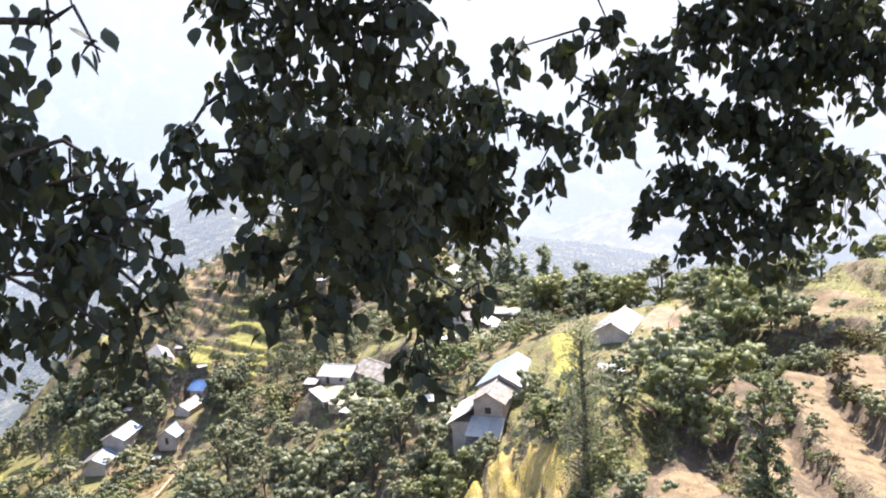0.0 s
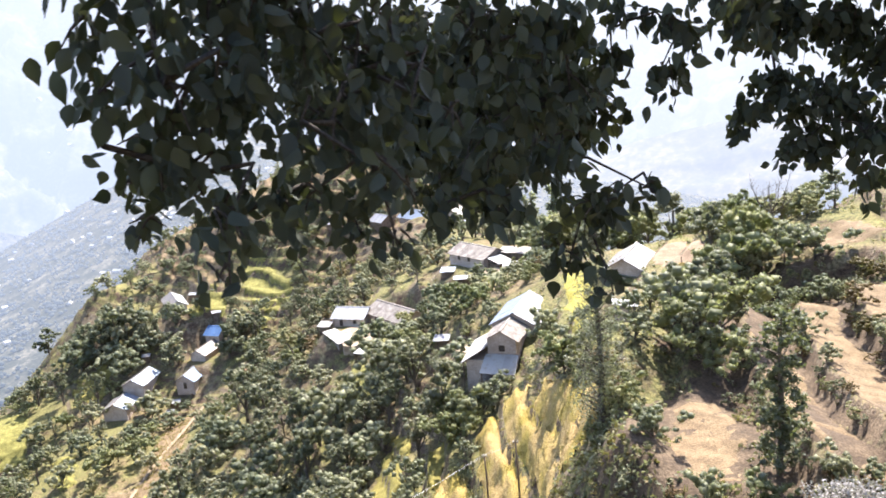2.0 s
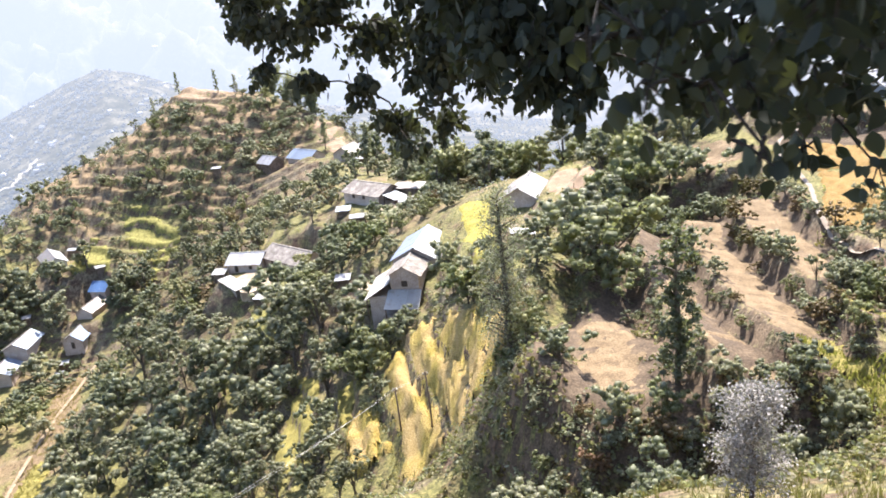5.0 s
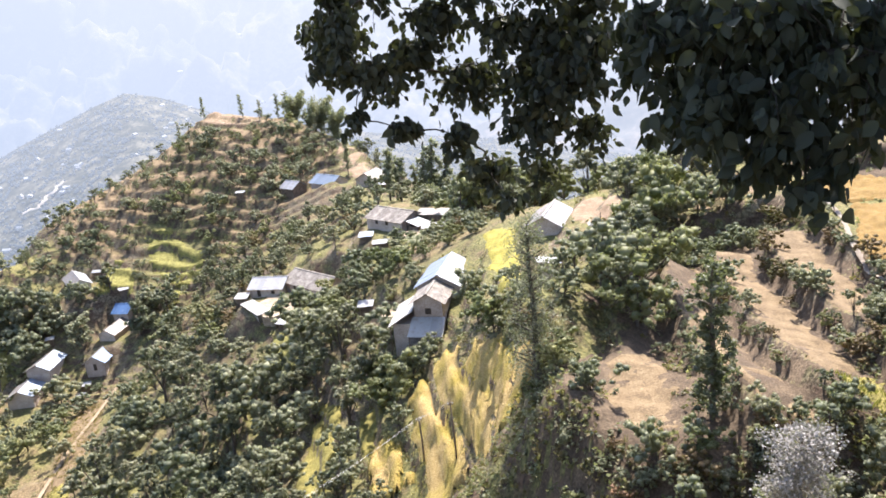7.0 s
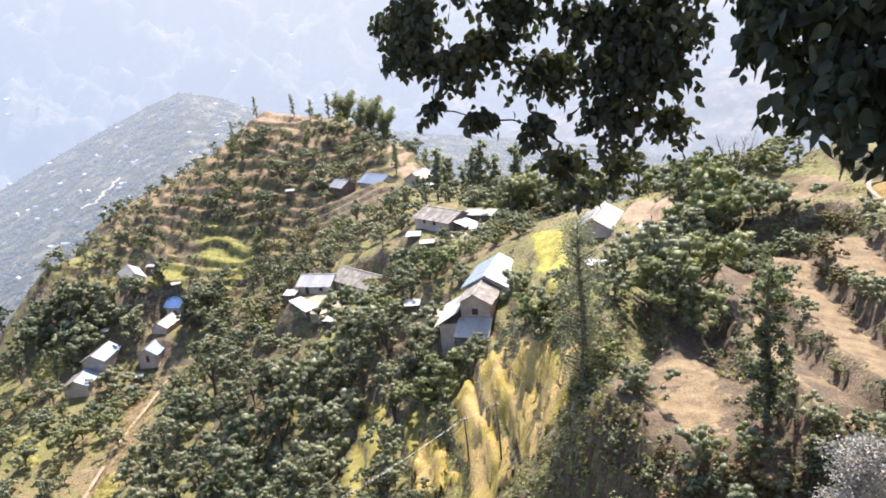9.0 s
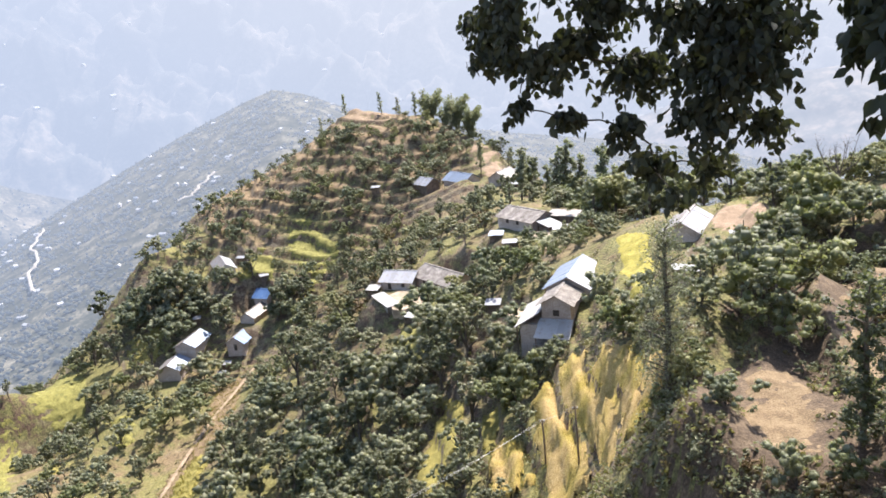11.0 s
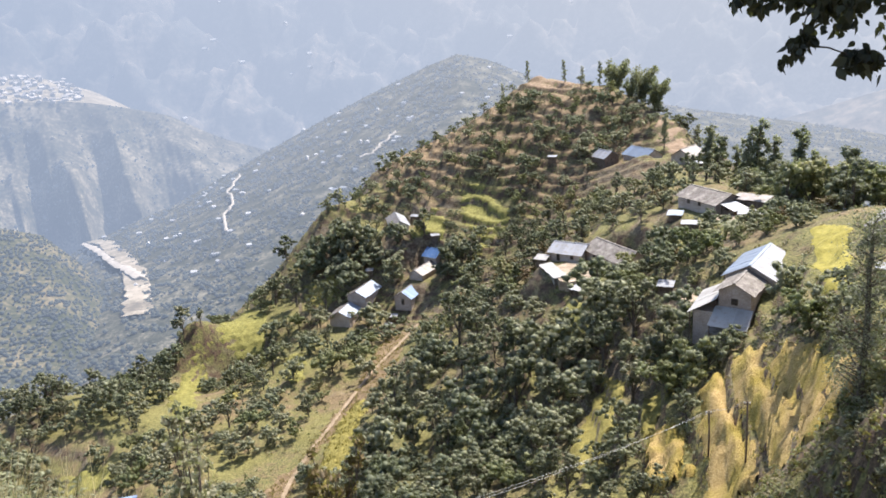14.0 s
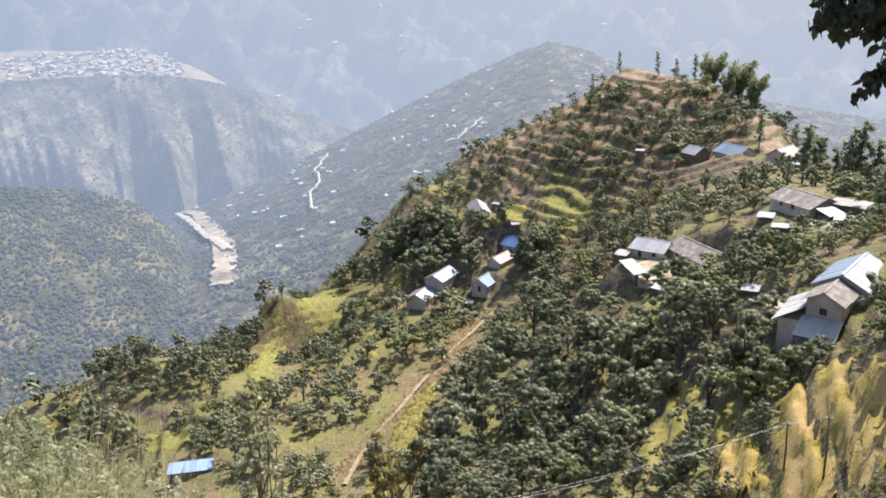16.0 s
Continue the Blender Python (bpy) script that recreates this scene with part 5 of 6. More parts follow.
def plant(kind, x, y, size=1.0, turn=0.0, sink=0.0):
    z = height(x, y) - sink
    if kind not in MADE:
        MADE[kind] = MAKERS[kind]()
        MADE[kind].matrix_basis = pose(x, y, z, 0, 0, turn)
        return MADE[kind]
    rz = random.uniform(0.88, 1.14)
    return copy_thing(MADE[kind], pose(x, y, z, random.uniform(-4, 4), random.uniform(-4, 4), turn) @ Matrix.Diagonal((size, size, size * rz, 1)))


def clear(x, y, reach, front):
    """Free of houses and of the line of sight just before them."""
    for hx, hy, hr in KEEP:
        dx, dy = x - hx, y - hy
        if dx * dx + dy * dy < (hr * 0.8 + reach) ** 2:
            return False
        k = math.hypot(hx, hy)
        ux, uy = -hx / k, -hy / k
        along, across = dx * ux + dy * uy, abs(dx * uy - dy * ux)
        if 0 < along < hr + front and across < hr * 0.75 + reach * 0.7:
            return False
    return True


def in_field(x, y, grow):
    for key, (_, _, poly, _) in FIELDS.items():
        if key in ("knoll_steps", "shelf_bank", "back_bank"):
            continue
        for ox, oy in ((0, 0), (grow, 0), (-grow, 0), (0, grow), (0, -grow)):
            if inside(poly, np.array(x + ox), np.array(y + oy)):
                return True
    return False


def near_path(x, y, r):
    return any((x - px) ** 2 + (y - py) ** 2 < r * r for px, py in PATH_GOLD + PATH_RIB)


STOOD = []


def grove(n, cx, cy, rx, ry, kinds, lo, hi, gap=3.0, front=10.0, field=1.5):
    made = tries = 0
    while made < n and tries < n * 40:
        tries += 1
        a, k = random.uniform(0, 6.283), math.sqrt(random.random())
        x, y = cx + rx * k * math.cos(a), cy + ry * k * math.sin(a)
        s_ = random.uniform(lo, hi)
        if any((x - px) ** 2 + (y - py) ** 2 < (gap * (s_ + ps) / 2) ** 2 for px, py, ps in STOOD):
            continue
        if not clear(x, y, 1.6 * s_, front * s_) or in_field(x, y, field) or near_path(x, y, 4.5 * s_):
            continue
        STOOD.append((x, y, s_))
        plant(random.choice(kinds), x, y, s_, random.uniform(0, 360))
        made += 1
    return made


random.seed(4)
# trees close round the lower houses and the yard
for kind, x, y, s_ in (("oak", -81.2, 187.6, 0.8), ("bush", -78.5, 167.8, 1), ("light", -79.6, 156.9, 0.8), ("oak", -73.4, 178.9, 0.7), ("elm_b", -109.6, 198.4, 0.7), ("oak", -109, 182.6, 0.9), ("bush", -84.1, 210.7, 1.1), ("elm_b", -62.1, 207.6, 0.75), ("oak", -53.6, 192.2, 0.7), ("light", -57, 187.6, 0.7), ("oak", -90, 165.7, 0.8), ("bush", -88, 152.4, 1), ("thin", -95.2, 183.7, 0.9), ("bush", -68.1, 152.7, 0.8),
                       ("elm_b", -95.6, 156.2, 0.8), ("light_low", -79.8, 149.1, 1.2), ("light", -95.6, 198.4, 0.7), ("oak", -62.4, 213.9, 0.9), ("elm", -56.6, 208.6, 0.7), ("elm", -74.6, 221.6, 0.9), ("thin", -39.2, 155.8, 0.9), ("light", -39.7, 171.9, 0.7), ("brown", -39.1, 180, 0.7), ("bush", -57.2, 219.6, 0.9), ("elm", -127.1, 227.6, 1), ("oak", -112.9, 217.9, 1), ("bush", -27.3, 142.7, 0.8), ("oak", -120.9, 204.8, 0.8)):
    STOOD.append((x, y, s_))
    plant(kind, x, y, s_, random.uniform(0, 360))
# single trees that stand out
KNOLL_TREES = [("cypress", -54.6, 304.4, 1.08), ("cypress", -39.2, 295.9, 1.026), ("cypress", -32.4, 293.4, 0.864), ("cypress", -63.4, 298, 0.756), ("bamboo", -15.4, 294.3, 1.89),
               ("bamboo", -10.8, 286, 1.728), ("bamboo", -21.1, 301.8, 1.782), ("bamboo", -6.4, 279.4, 1.404), ("cypress", -26.4, 294.9, 1.08), ("poplar", 15, 205, 1.65),
               ("poplar", 18.5, 200, 1.75), ("poplar", 23, 198, 1.6), ("poplar", 16.5, 198, 1.45), ("poplar", 8, 210, 1.3), ("poplar", 27, 196, 1.7),
               ("poplar", 31, 194, 1.5), ("elm_b", 25, 199, 1.5), ("elm", 11, 208, 1.3), ("elm", 21, 204, 1.4), ("poplar", -3, 249, 0.85),
               ("poplar", 9.5, 225, 0.9), ("bamboo", 27, 160, 1.25)]
SADDLE_TREES = [("bamboo", 32, 156, 1.2), ("bamboo", 36, 150, 1.2), ("bamboo", 24, 168, 1.3), ("light", 24, 152, 1.4), ("light", 28, 147, 1.35),
               ("elm", 30, 151, 1.3), ("light", 33, 142, 1.3), ("light", 37, 136, 1.25), ("elm", 40, 130, 1.15), ("light", 21, 158, 1.4),
               ("thin", 19.5, 150, 1.2), ("light", 44, 124, 1.1), ("bamboo", 42, 118, 0.7), ("light", 37, 92, 1.25), ("light", 40, 96, 1.1),
               ("elm", 36, 99, 0.9), ("elm", 28, 76, 0.85), ("light", 25.5, 68, 1.1), ("thin", 22.5, 70, 1.15), ("oak", 26, 78, 0.85),
               ("light", 23.5, 63, 0.75), ("light", 12.4, 88, 0.55)]
SLOPE_TREES = [("light", 14.2, 81, 0.5), ("light_low", 13, 80, 1), ("bush", 13.2, 95, 0.9), ("oak", 1.2, 108, 0.85), ("elm", -1.5, 101, 0.9),
               ("light_low", 2, 92, 1.2), ("light", -1, 94, 0.8), ("oak", 1.2, 97, 0.62), ("bush", 4, 93.5, 0.8), ("light_low", -1, 100, 1.1),
               ("bush", 6.5, 94.5, 0.55), ("oak", -13.5, 137, 1.15), ("bush", -10.5, 134, 1.3), ("elm_b", -29, 124, 1.08), ("oak_b", -33, 119, 1.15),
               ("elm_b", -25, 112, 1.04), ("oak_b", -20, 116, 1.08), ("elm_b", -36, 127, 1.08), ("oak_b", -30, 108, 0.94), ("oak", 35.5, 91, 0.75),
               ("bush", 42, 90.5, 0.9), ("bush", 45.5, 90, 0.9)]
SPUR_TREES = [("bush", 39.5, 91, 0.9), ("oak", 43.5, 92, 0.6), ("bush", -43, 99, 1.3), ("oak", -27, 130, 1.1), ("elm", -24, 121, 1.2),
               ("elm", -96, 214, 1.3), ("oak", -100, 217, 1.35), ("oak", -92, 217, 1.2), ("elm", -103, 212, 1.2), ("oak", -98, 208, 1.1),
               ("elm", -64, 205, 1), ("oak", -62, 211, 1), ("banana", 6.5, 138, 1.1), ("banana", 8.2, 136, 1.2), ("banana", 10, 139, 1),
               ("banana", 4.5, 135, 1.05), ("banana", -10.4, 262.4, 1.2), ("banana", -12.6, 245.9, 1.1), ("banana", 9, 133, 1)]
for kind, x, y, s_ in (*KNOLL_TREES, *SADDLE_TREES, *SLOPE_TREES, *SPUR_TREES):
    STOOD.append((x, y, s_))
    plant(kind, x, y, s_, random.uniform(0, 360))
big, mixed_, little = ["oak", "elm", "oak", "bush", "thin"], ["oak", "bush", "light", "thin", "light_low", "elm"], ["small", "small_b", "small", "bush"]
grove(30, -22, 108, 18, 18, big + ["oak_b", "elm_b", "elm_b"], 0.5, 1.15, 5.4)
grove(14, -14, 112, 22, 26, ["light", "light_low", "thin"], 0.5, 0.95, 4.2)
grove(18, -6, 100, 14, 18, ["elm_b", "thin", "light_low", "small_b", "bush"], 0.4, 0.9, 5.5)
grove(24, -46, 128, 18, 24, big + ["oak_b", "elm_b"], 0.5, 1.15, 5.6)
grove(26, -50, 165, 15, 30, mixed_ + ["light_low", "elm_b"], 0.4, 0.85, 5.2)
grove(18, -36, 170, 16, 24, big + ["brown", "elm_b"], 0.5, 0.95, 6.0)
grove(24, -6, 128, 16, 16, mixed_ + ["elm_b", "oak_b"], 0.4, 0.95, 5.4)
grove(40, -4, 188, 26, 26, ["oak", "brown", "bush", "light", "thin", "elm_b"], 0.5, 0.95, 5.4)
grove(34, 12, 142, 16, 18, ["bush", "small", "light_low", "brown", "oak"], 0.4, 0.8, 3.8)
grove(36, -40, 205, 22, 24, mixed_ + ["brown", "elm_b"], 0.45, 0.9, 5.2)
grove(185, -66, 258, 56, 40, little + ["small_b", "light_low"], 0.5, 1.1, 3.6, field=1.2)
grove(30, -38, 260, 32, 24, ["bush", "small", "oak"], 0.5, 0.9, 3.4, front=4)
grove(16, -28, 258, 18, 18, ["oak", "bush", "small", "thin"], 0.5, 0.95, 3.6)
grove(30, 2, 272, 24, 18, ["thin", "elm", "poplar", "bush"], 0.5, 0.9, 3.0, front=3)
grove(16, -98, 216, 15, 13, ["elm", "oak"], 0.9, 1.25, 3.8)
grove(54, -122, 172, 40, 44, big + ["light_low", "bush", "elm_b", "small"], 0.4, 0.95, 5.8, field=0.8)
grove(34, -140, 150, 22, 26, ["oak", "oak_b", "elm_b", "elm", "bush"], 0.5, 0.9, 4.0, field=0.6)
grove(10, -82, 200, 14, 18, ["elm_b", "oak", "bush"], 0.5, 0.95, 3.6, front=3)
grove(46, -112, 168, 34, 46, ["oak", "bush", "elm_b", "small", "light", "small_b"], 0.35, 0.8, 4.2, field=0.5)
grove(24, -88, 150, 16, 40, mixed_ + ["elm_b"], 0.4, 0.85, 5.4)
grove(26, -92, 112, 36, 18, mixed_, 0.45, 0.9, 5.0)
grove(26, -150, 140, 26, 34, big, 0.6, 1.05, 5.0)
grove(44, 34, 170, 22, 34, ["elm", "thin", "bamboo", "light", "poplar", "oak"], 0.7, 1.05, 3.6, front=4)
grove(20, 66, 118, 18, 12, ["bush", "light_low", "thin", "light"], 0.6, 1.0, 3.6, front=3)
grove(14, 46, 108, 12, 8, ["bush", "light_low", "light", "thin"], 0.5, 0.9, 3.0, front=3)
grove(16, 24, 78, 9, 14, ["bush", "thin", "light_low", "small"], 0.5, 0.9, 2.8, 26, 0.8)
grove(30, 38, 64, 16, 24, ["light_low", "bush", "small"], 0.3, 0.62, 2.6, 6, 0.5)
grove(34, 20, 38, 15, 5, ["bush", "small", "bush", "light_low"], 0.3, 0.62, 2.2, 5, 0.3)
# the dark wooded foot of the slope
grove(22, -30, 93, 15, 10, big + ["oak_b", "elm_b"], 0.45, 0.9, 4.6)
grove(12, -52, 106, 11, 11, ["oak", "bush", "elm_b", "small_b"], 0.35, 0.75, 4.2, field=0.8)
grove(14, -8, 80, 9, 9, ["thin", "elm_b", "small_b", "bush", "light_low"], 0.35, 0.75, 3.6, field=0.6)
grove(14, -70, 92, 12, 10, ["bush", "small", "light_low", "oak"], 0.3, 0.65, 3.4, field=0.6)
# bushes along the risers between the stubble strips
made = 0
for _ in range(4000):
    x, y = random.uniform(14, 52), random.uniform(40, 84)
    if made == 170:
        break
    e_ = 0.5
    if math.hypot(height(x + e_, y) - height(x - e_, y), height(x, y + e_) - height(x, y - e_)) < 0.75:
        continue
    s_ = random.choice((0.16, 0.2, 0.24, 0.28, 0.34))
    if any((x - px) ** 2 + (y - py) ** 2 < (2.6 * (s_ + ps) / 2) ** 2 for px, py, ps in STOOD) or near_path(x, y, 1.5) or not clear(x, y, 0.5, 2):
        continue
    STOOD.append((x, y, s_))
    plant(random.choice(("bush", "small", "bush", "light_low", "small_b", "brown")), x, y, s_ * (1.5 if random.random() < 0.5 else 1.0), random.uniform(0, 360), 0.1)
    made += 1
grove(8, 15, 52, 4, 10, ["bush", "small", "light_low"], 0.35, 0.7, 2.6, 5, 0.5)

# bushes added to stand in for the dark shadow on this bank
grove(16, 38, 50, 5, 7, ["bush", "small", "oak", "small_b"], 0.28, 0.5, 2.6, 4, 0.2)
# shrubs on the bare bank below the stubble
for x, y, s_ in ((11.2, 52.5, 0.3), (12.6, 47.5, 0.42), (13.8, 44, 0.3), (15.8, 41.6, 0.45), (18, 40.6, 0.38), (20.5, 40, 0.5), (12.2, 55.5, 0.34), (14.8, 53.5, 0.26), (11.8, 44.5, 0.5), (23, 40.3, 0.34), (14.2, 48.8, 0.22), (13.4, 57, 0.4), (16.5, 39.6, 0.3)):
    STOOD.append((x, y, s_))
    plant(random.choice(("bush", "bush", "light_low", "small")), x, y, s_ * 0.68, random.uniform(0, 360), 0.1)

# the lopped tree, the sparse tall tree and the pale tree nearer by, each finer
near_a = column_tree("lopped_tree", "tall narrow lopped tree with dark leaf tufts on the stubble terrace", 31, 11.8, 2.7, 0.06, 120, 40, 0.27, m_leaf_dark, 0.1, 0.75)
near_a.matrix_basis = pose(22.0, 45.0, height(22, 45))
near_b = column_tree("sparse_tree", "tall sparse greyish-green tree with a thin pointed crown", 32, 15.2, 6.0, 0.04, 270, 30, 0.22, m_leaf_sparse, 0.62)
near_b.matrix_basis = pose(13.4, 60.5, height(13.4, 60.5))
near_c = column_tree("pale_tree", "tree with pale whitish-grey leaf rosettes", 33, -14.6 - height(15.6, 24.2), 3.0, 0.3, 170, 60, 0.14, m_leaf_grey, 0.3, 0.1)
near_c.matrix_basis = pose(15.6, 24.2, height(15.6, 24.2) - 0.2)
tagged(near_c, category="tree")
bare = new("bare_tree")
tagged(bare, "leafless grey tree with fine upswept branches on the saddle", "tree")
rg = np.random.default_rng(35)
limbs = [([(0, 0, -0.5), (0.1, 0, 1.6), (0, 0.1, 3.0)], [0.2, 0.16, 0.12], 7)]
for i in range(11):
    a, out, up = i * 2.4 + rg.normal(0, 0.3), rg.uniform(1.2, 3.4), rg.uniform(2.0, 5.0)
    p0, p2 = Vector((0, 0, rg.uniform(1.4, 3.0))), Vector((math.cos(a) * out, math.sin(a) * out, 3.0 + up))
    p1 = p0.lerp(p2, 0.5) + Vector((math.cos(a) * 0.4, math.sin(a) * 0.4, -0.3))
    limbs.append(([p0, p1, p2], [0.08, 0.05, 0.018], 5))
    for j in range(9):
        q = p1.lerp(p2, rg.uniform(0, 1))
        d = Vector((rg.normal(0, 0.6), rg.normal(0, 0.6), rg.uniform(0.5, 1.6)))
        limbs.append(([q, q + d * 0.5 + Vector((rg.normal(0, 0.1), 0, 0)), q + d], [0.022, 0.015, 0.006], 4))
part("trunk", mesh_of("trunk", *tubes(limbs), [m_bark], True), bare)
bare.matrix_basis = pose(46.3, 104.5, height(46.3, 104.5))
KEEP.append((46.3, 104.5, 3.0))
lean = broad_tree("leaning_tree", "thin leaning tree with a yellowish crown beside the yard", 34, 9.0, 4.4, 0.6, 40, 22, 0.4, m_leaf_lit, -0.35)
lean.matrix_basis = pose(-34.5, 160.5, height(-34.5, 160.5), 0, 0, 20)


def spiky(name, label, seed, tall, leaf):
    """A lopped tree: bare upswept branches with tufts at their ends."""
    rg = np.random.default_rng(seed)
    e = tagged(new(name), label, "tree")
    limbs, C = [([(0, 0, -0.5), (0.05, 0, tall * 0.45), (0, 0.05, tall * 0.7)], [0.11, 0.085, 0.05], 7)], []
    for i in range(17):
        a, z0 = rg.uniform(0, 6.283), tall * rg.uniform(0.3, 0.7)
        out, up = rg.uniform(0.3, 1.2), rg.uniform(0.25, 0.45) * tall
        p = [(0, 0, z0), (math.cos(a) * out * 0.7, math.sin(a) * out * 0.7, z0 + up * 0.35), (math.cos(a) * out, math.sin(a) * out, min(z0 + up, tall))]
        limbs.append((p, [0.035, 0.025, 0.012], 5))
        C += [p[2], tuple(np.array(p[1]) * 0.4 + np.array(p[2]) * 0.6)]
    part("trunk", mesh_of("trunk", *tubes(limbs), [m_bark], True), e)
    part("crown", quads_mesh("crown", *leaf_cloud(rg, C, [0.2] * len(C), 20, 0.22, 1.0, -0.5), [leaf]), e)
    return e


sp = spiky("tufted_tree", "lopped tree with upswept branches and grey-green tufts", 41, -9.2 - height(-14.4, 17.0), m_fern)
sp.matrix_basis = pose(-14.4, 17.0, height(-14.4, 17.0))
sp = spiky("tufted_tree", "reddish brown tufted shrub on the bank", 42, -11.5 - height(-10.8, 19.4), m_leaf_brown)
sp.matrix_basis = pose(-10.8, 19.4, height(-10.8, 19.4))

# ---- scrub on the risers, and tufts in the crops ----
def scatter(n, a0, a1, r0, r1, seed):
    rg = np.random.default_rng(seed)
    a, r = np.radians(rg.uniform(a0, a1, n)), r0 * (r1 / r0) ** rg.uniform(0, 1, n)
    return rg, r * np.sin(a), r * np.cos(a)


rg, x, y = scatter(42000, -60, 44, 34, 330, 5)
e_ = 0.7
slope = np.hypot(land(x + e_, y) - land(x - e_, y), land(x, y + e_) - land(x, y - e_)) / (2 * e_)
ok = rg.uniform(0, 1, len(x)) < np.clip((slope - 0.30) * 1.1, 0.13, 0.9)
for key, (_, _, poly, _) in FIELDS.items():
    if key not in ("bare_bank", "knoll_steps", "shelf_bank", "back_bank"):
        ok &= ~inside(poly, x, y)
for hx, hy, hr in KEEP:
    ok &= (x - hx) ** 2 + (y - hy) ** 2 > (hr * 0.75) ** 2
for px, py in PATH_GOLD + PATH_RIB:
    ok &= (x - px) ** 2 + (y - py) ** 2 > 2.5
x, y = x[ok], y[ok]
dist = np.hypot(x, y)
size = rg.uniform(0.25, 0.8, len(x)) * (0.75 + dist / 400)
C = np.c_[x, y, land(x, y) + size * 0.35]
groups = rg.integers(0, 5, len(x))
for i, (mat, lab) in enumerate(((m_scrub, "green and brown scrub on the terrace risers"), (m_leaf, "dark green scrub on the terrace risers"), (m_leaf_lit, "light green scrub on the terrace risers"),
                                (m_leaf_brown, "dry brown scrub on the terrace risers"), (m_scrub, "mixed scrub on the terrace risers"))):
    k = groups == i
    tagged(new("scrub", quads_mesh("scrub", *leaf_cloud(rg, C[k], size[k], 12, 0.34), [mat])), lab, "scrub", kind="stuff")


def blades(rg, x, y, z, tall, wide, mat, lab, per=5, cat="grass"):
    n = len(x) * per
    bx, by_, bz = (np.repeat(v, per) for v in (x + 0, y + 0, z + 0))
    bx, by_ = bx + rg.normal(0, wide * 2.5, n), by_ + rg.normal(0, wide * 2.5, n)
    a, h = rg.uniform(0, 6.283, n), tall * rg.uniform(0.5, 1.2, n)
    lx, ly = rg.normal(0, 0.25, n) * h, rg.normal(0, 0.25, n) * h
    w = wide * rg.uniform(0.6, 1.2, n)
    b0 = np.c_[bx - np.cos(a) * w, by_ - np.sin(a) * w, bz]
    b1 = np.c_[bx + np.cos(a) * w, by_ + np.sin(a) * w, bz]
    m1 = np.c_[bx + lx * 0.595 + np.cos(a) * w * 0.8, by_ + ly * 0.595 + np.sin(a) * w * 0.8, bz + h * 0.6]
    t = np.c_[bx + lx, by_ + ly, bz + h]
    V = np.stack([b0, b1, m1, t], 1).reshape(-1, 3)
    return tagged(new("grass_tufts", quads_mesh("grass_tufts", V, np.arange(n * 4).reshape(-1, 4), [mat])), lab, cat, kind="stuff")


for key, mat, n, tall in (("slope", m_grass, 900, 0.3), ("slope_low", m_grass, 400, 0.7), ("right_green", m_blade_green, 300, 0.4), ("rib", m_grass, 1400, 0.5), ("rib_paddy", m_blade_green, 700, 0.7)):
    poly = FIELDS[key][2]
    xs, ys = np.array(poly).T
    x, y = rg.uniform(xs.min(), xs.max(), n), rg.uniform(ys.min(), ys.max(), n)
    k = inside(poly, x, y)
    blades(rg, x[k], y[k], land(x[k], y[k]) + 0.1, tall, 0.07, mat, "standing stalks of the crop", 5, "crop")

# the bank just below the road: tall leafy weeds and plumes of dry grass
def weeds(rg, n, a0, a1, d0, d1, h0, h1, leaf, mat, lab):
    """Upright stems with narrow drooping leaves all along them."""
    a, d = np.radians(rg.uniform(a0, a1, n)), rg.uniform(d0, d1, n)
    x, y = -0.5 + d * np.sin(a), 0.2 + d * np.cos(a)
    z, h = land(x, y), rg.uniform(h0, h1, n) * (0.68 + 0.32 * np.clip((-45 - np.degrees(a)) / 12, 0, 1))
    lx, ly = rg.normal(0, 0.16, n) * h, rg.normal(0, 0.16, n) * h
    tagged(new("weed_stems", mesh_of("weed_stems", *tubes([([(x[i], y[i], z[i] - 0.1), (x[i] + lx[i] * 0.35, y[i] + ly[i] * 0.35, z[i] + h[i] * 0.6), (x[i] + lx[i], y[i] + ly[i], z[i] + h[i])], [0.010, 0.007, 0.002], 4) for i in range(n)]), [m_culm], True)),
           "thin stems of the weeds on the bank", "weeds", kind="stuff")
    per = 46
    u = rg.uniform(0.3, 1.0, (n, per))
    p = np.stack([x[:, None] + lx[:, None] * u ** 1.7, y[:, None] + ly[:, None] * u ** 1.7, z[:, None] + h[:, None] * u], -1).reshape(-1, 3)
    k = len(p)
    b = rg.uniform(0, 6.283, k)
    out = np.c_[np.cos(b), np.sin(b), rg.uniform(-0.3, 0.7, k)]
    side = np.c_[-np.sin(b), np.cos(b), rg.uniform(-0.4, 0.4, k)]
    size = (leaf * rg.uniform(0.6, 1.5, k))[:, None]
    V = np.stack([p, p + out * size * 0.5 + side * size * 0.15, p + out * size - (0, 0, 0.35) * size, p + out * size * 0.5 - side * size * 0.15], 1).reshape(-1, 3)
    tagged(new("bank_weeds", quads_mesh("bank_weeds", V, np.arange(k * 4).reshape(-1, 4), [mat])), lab, "weeds", kind="stuff")
    return x, y, z


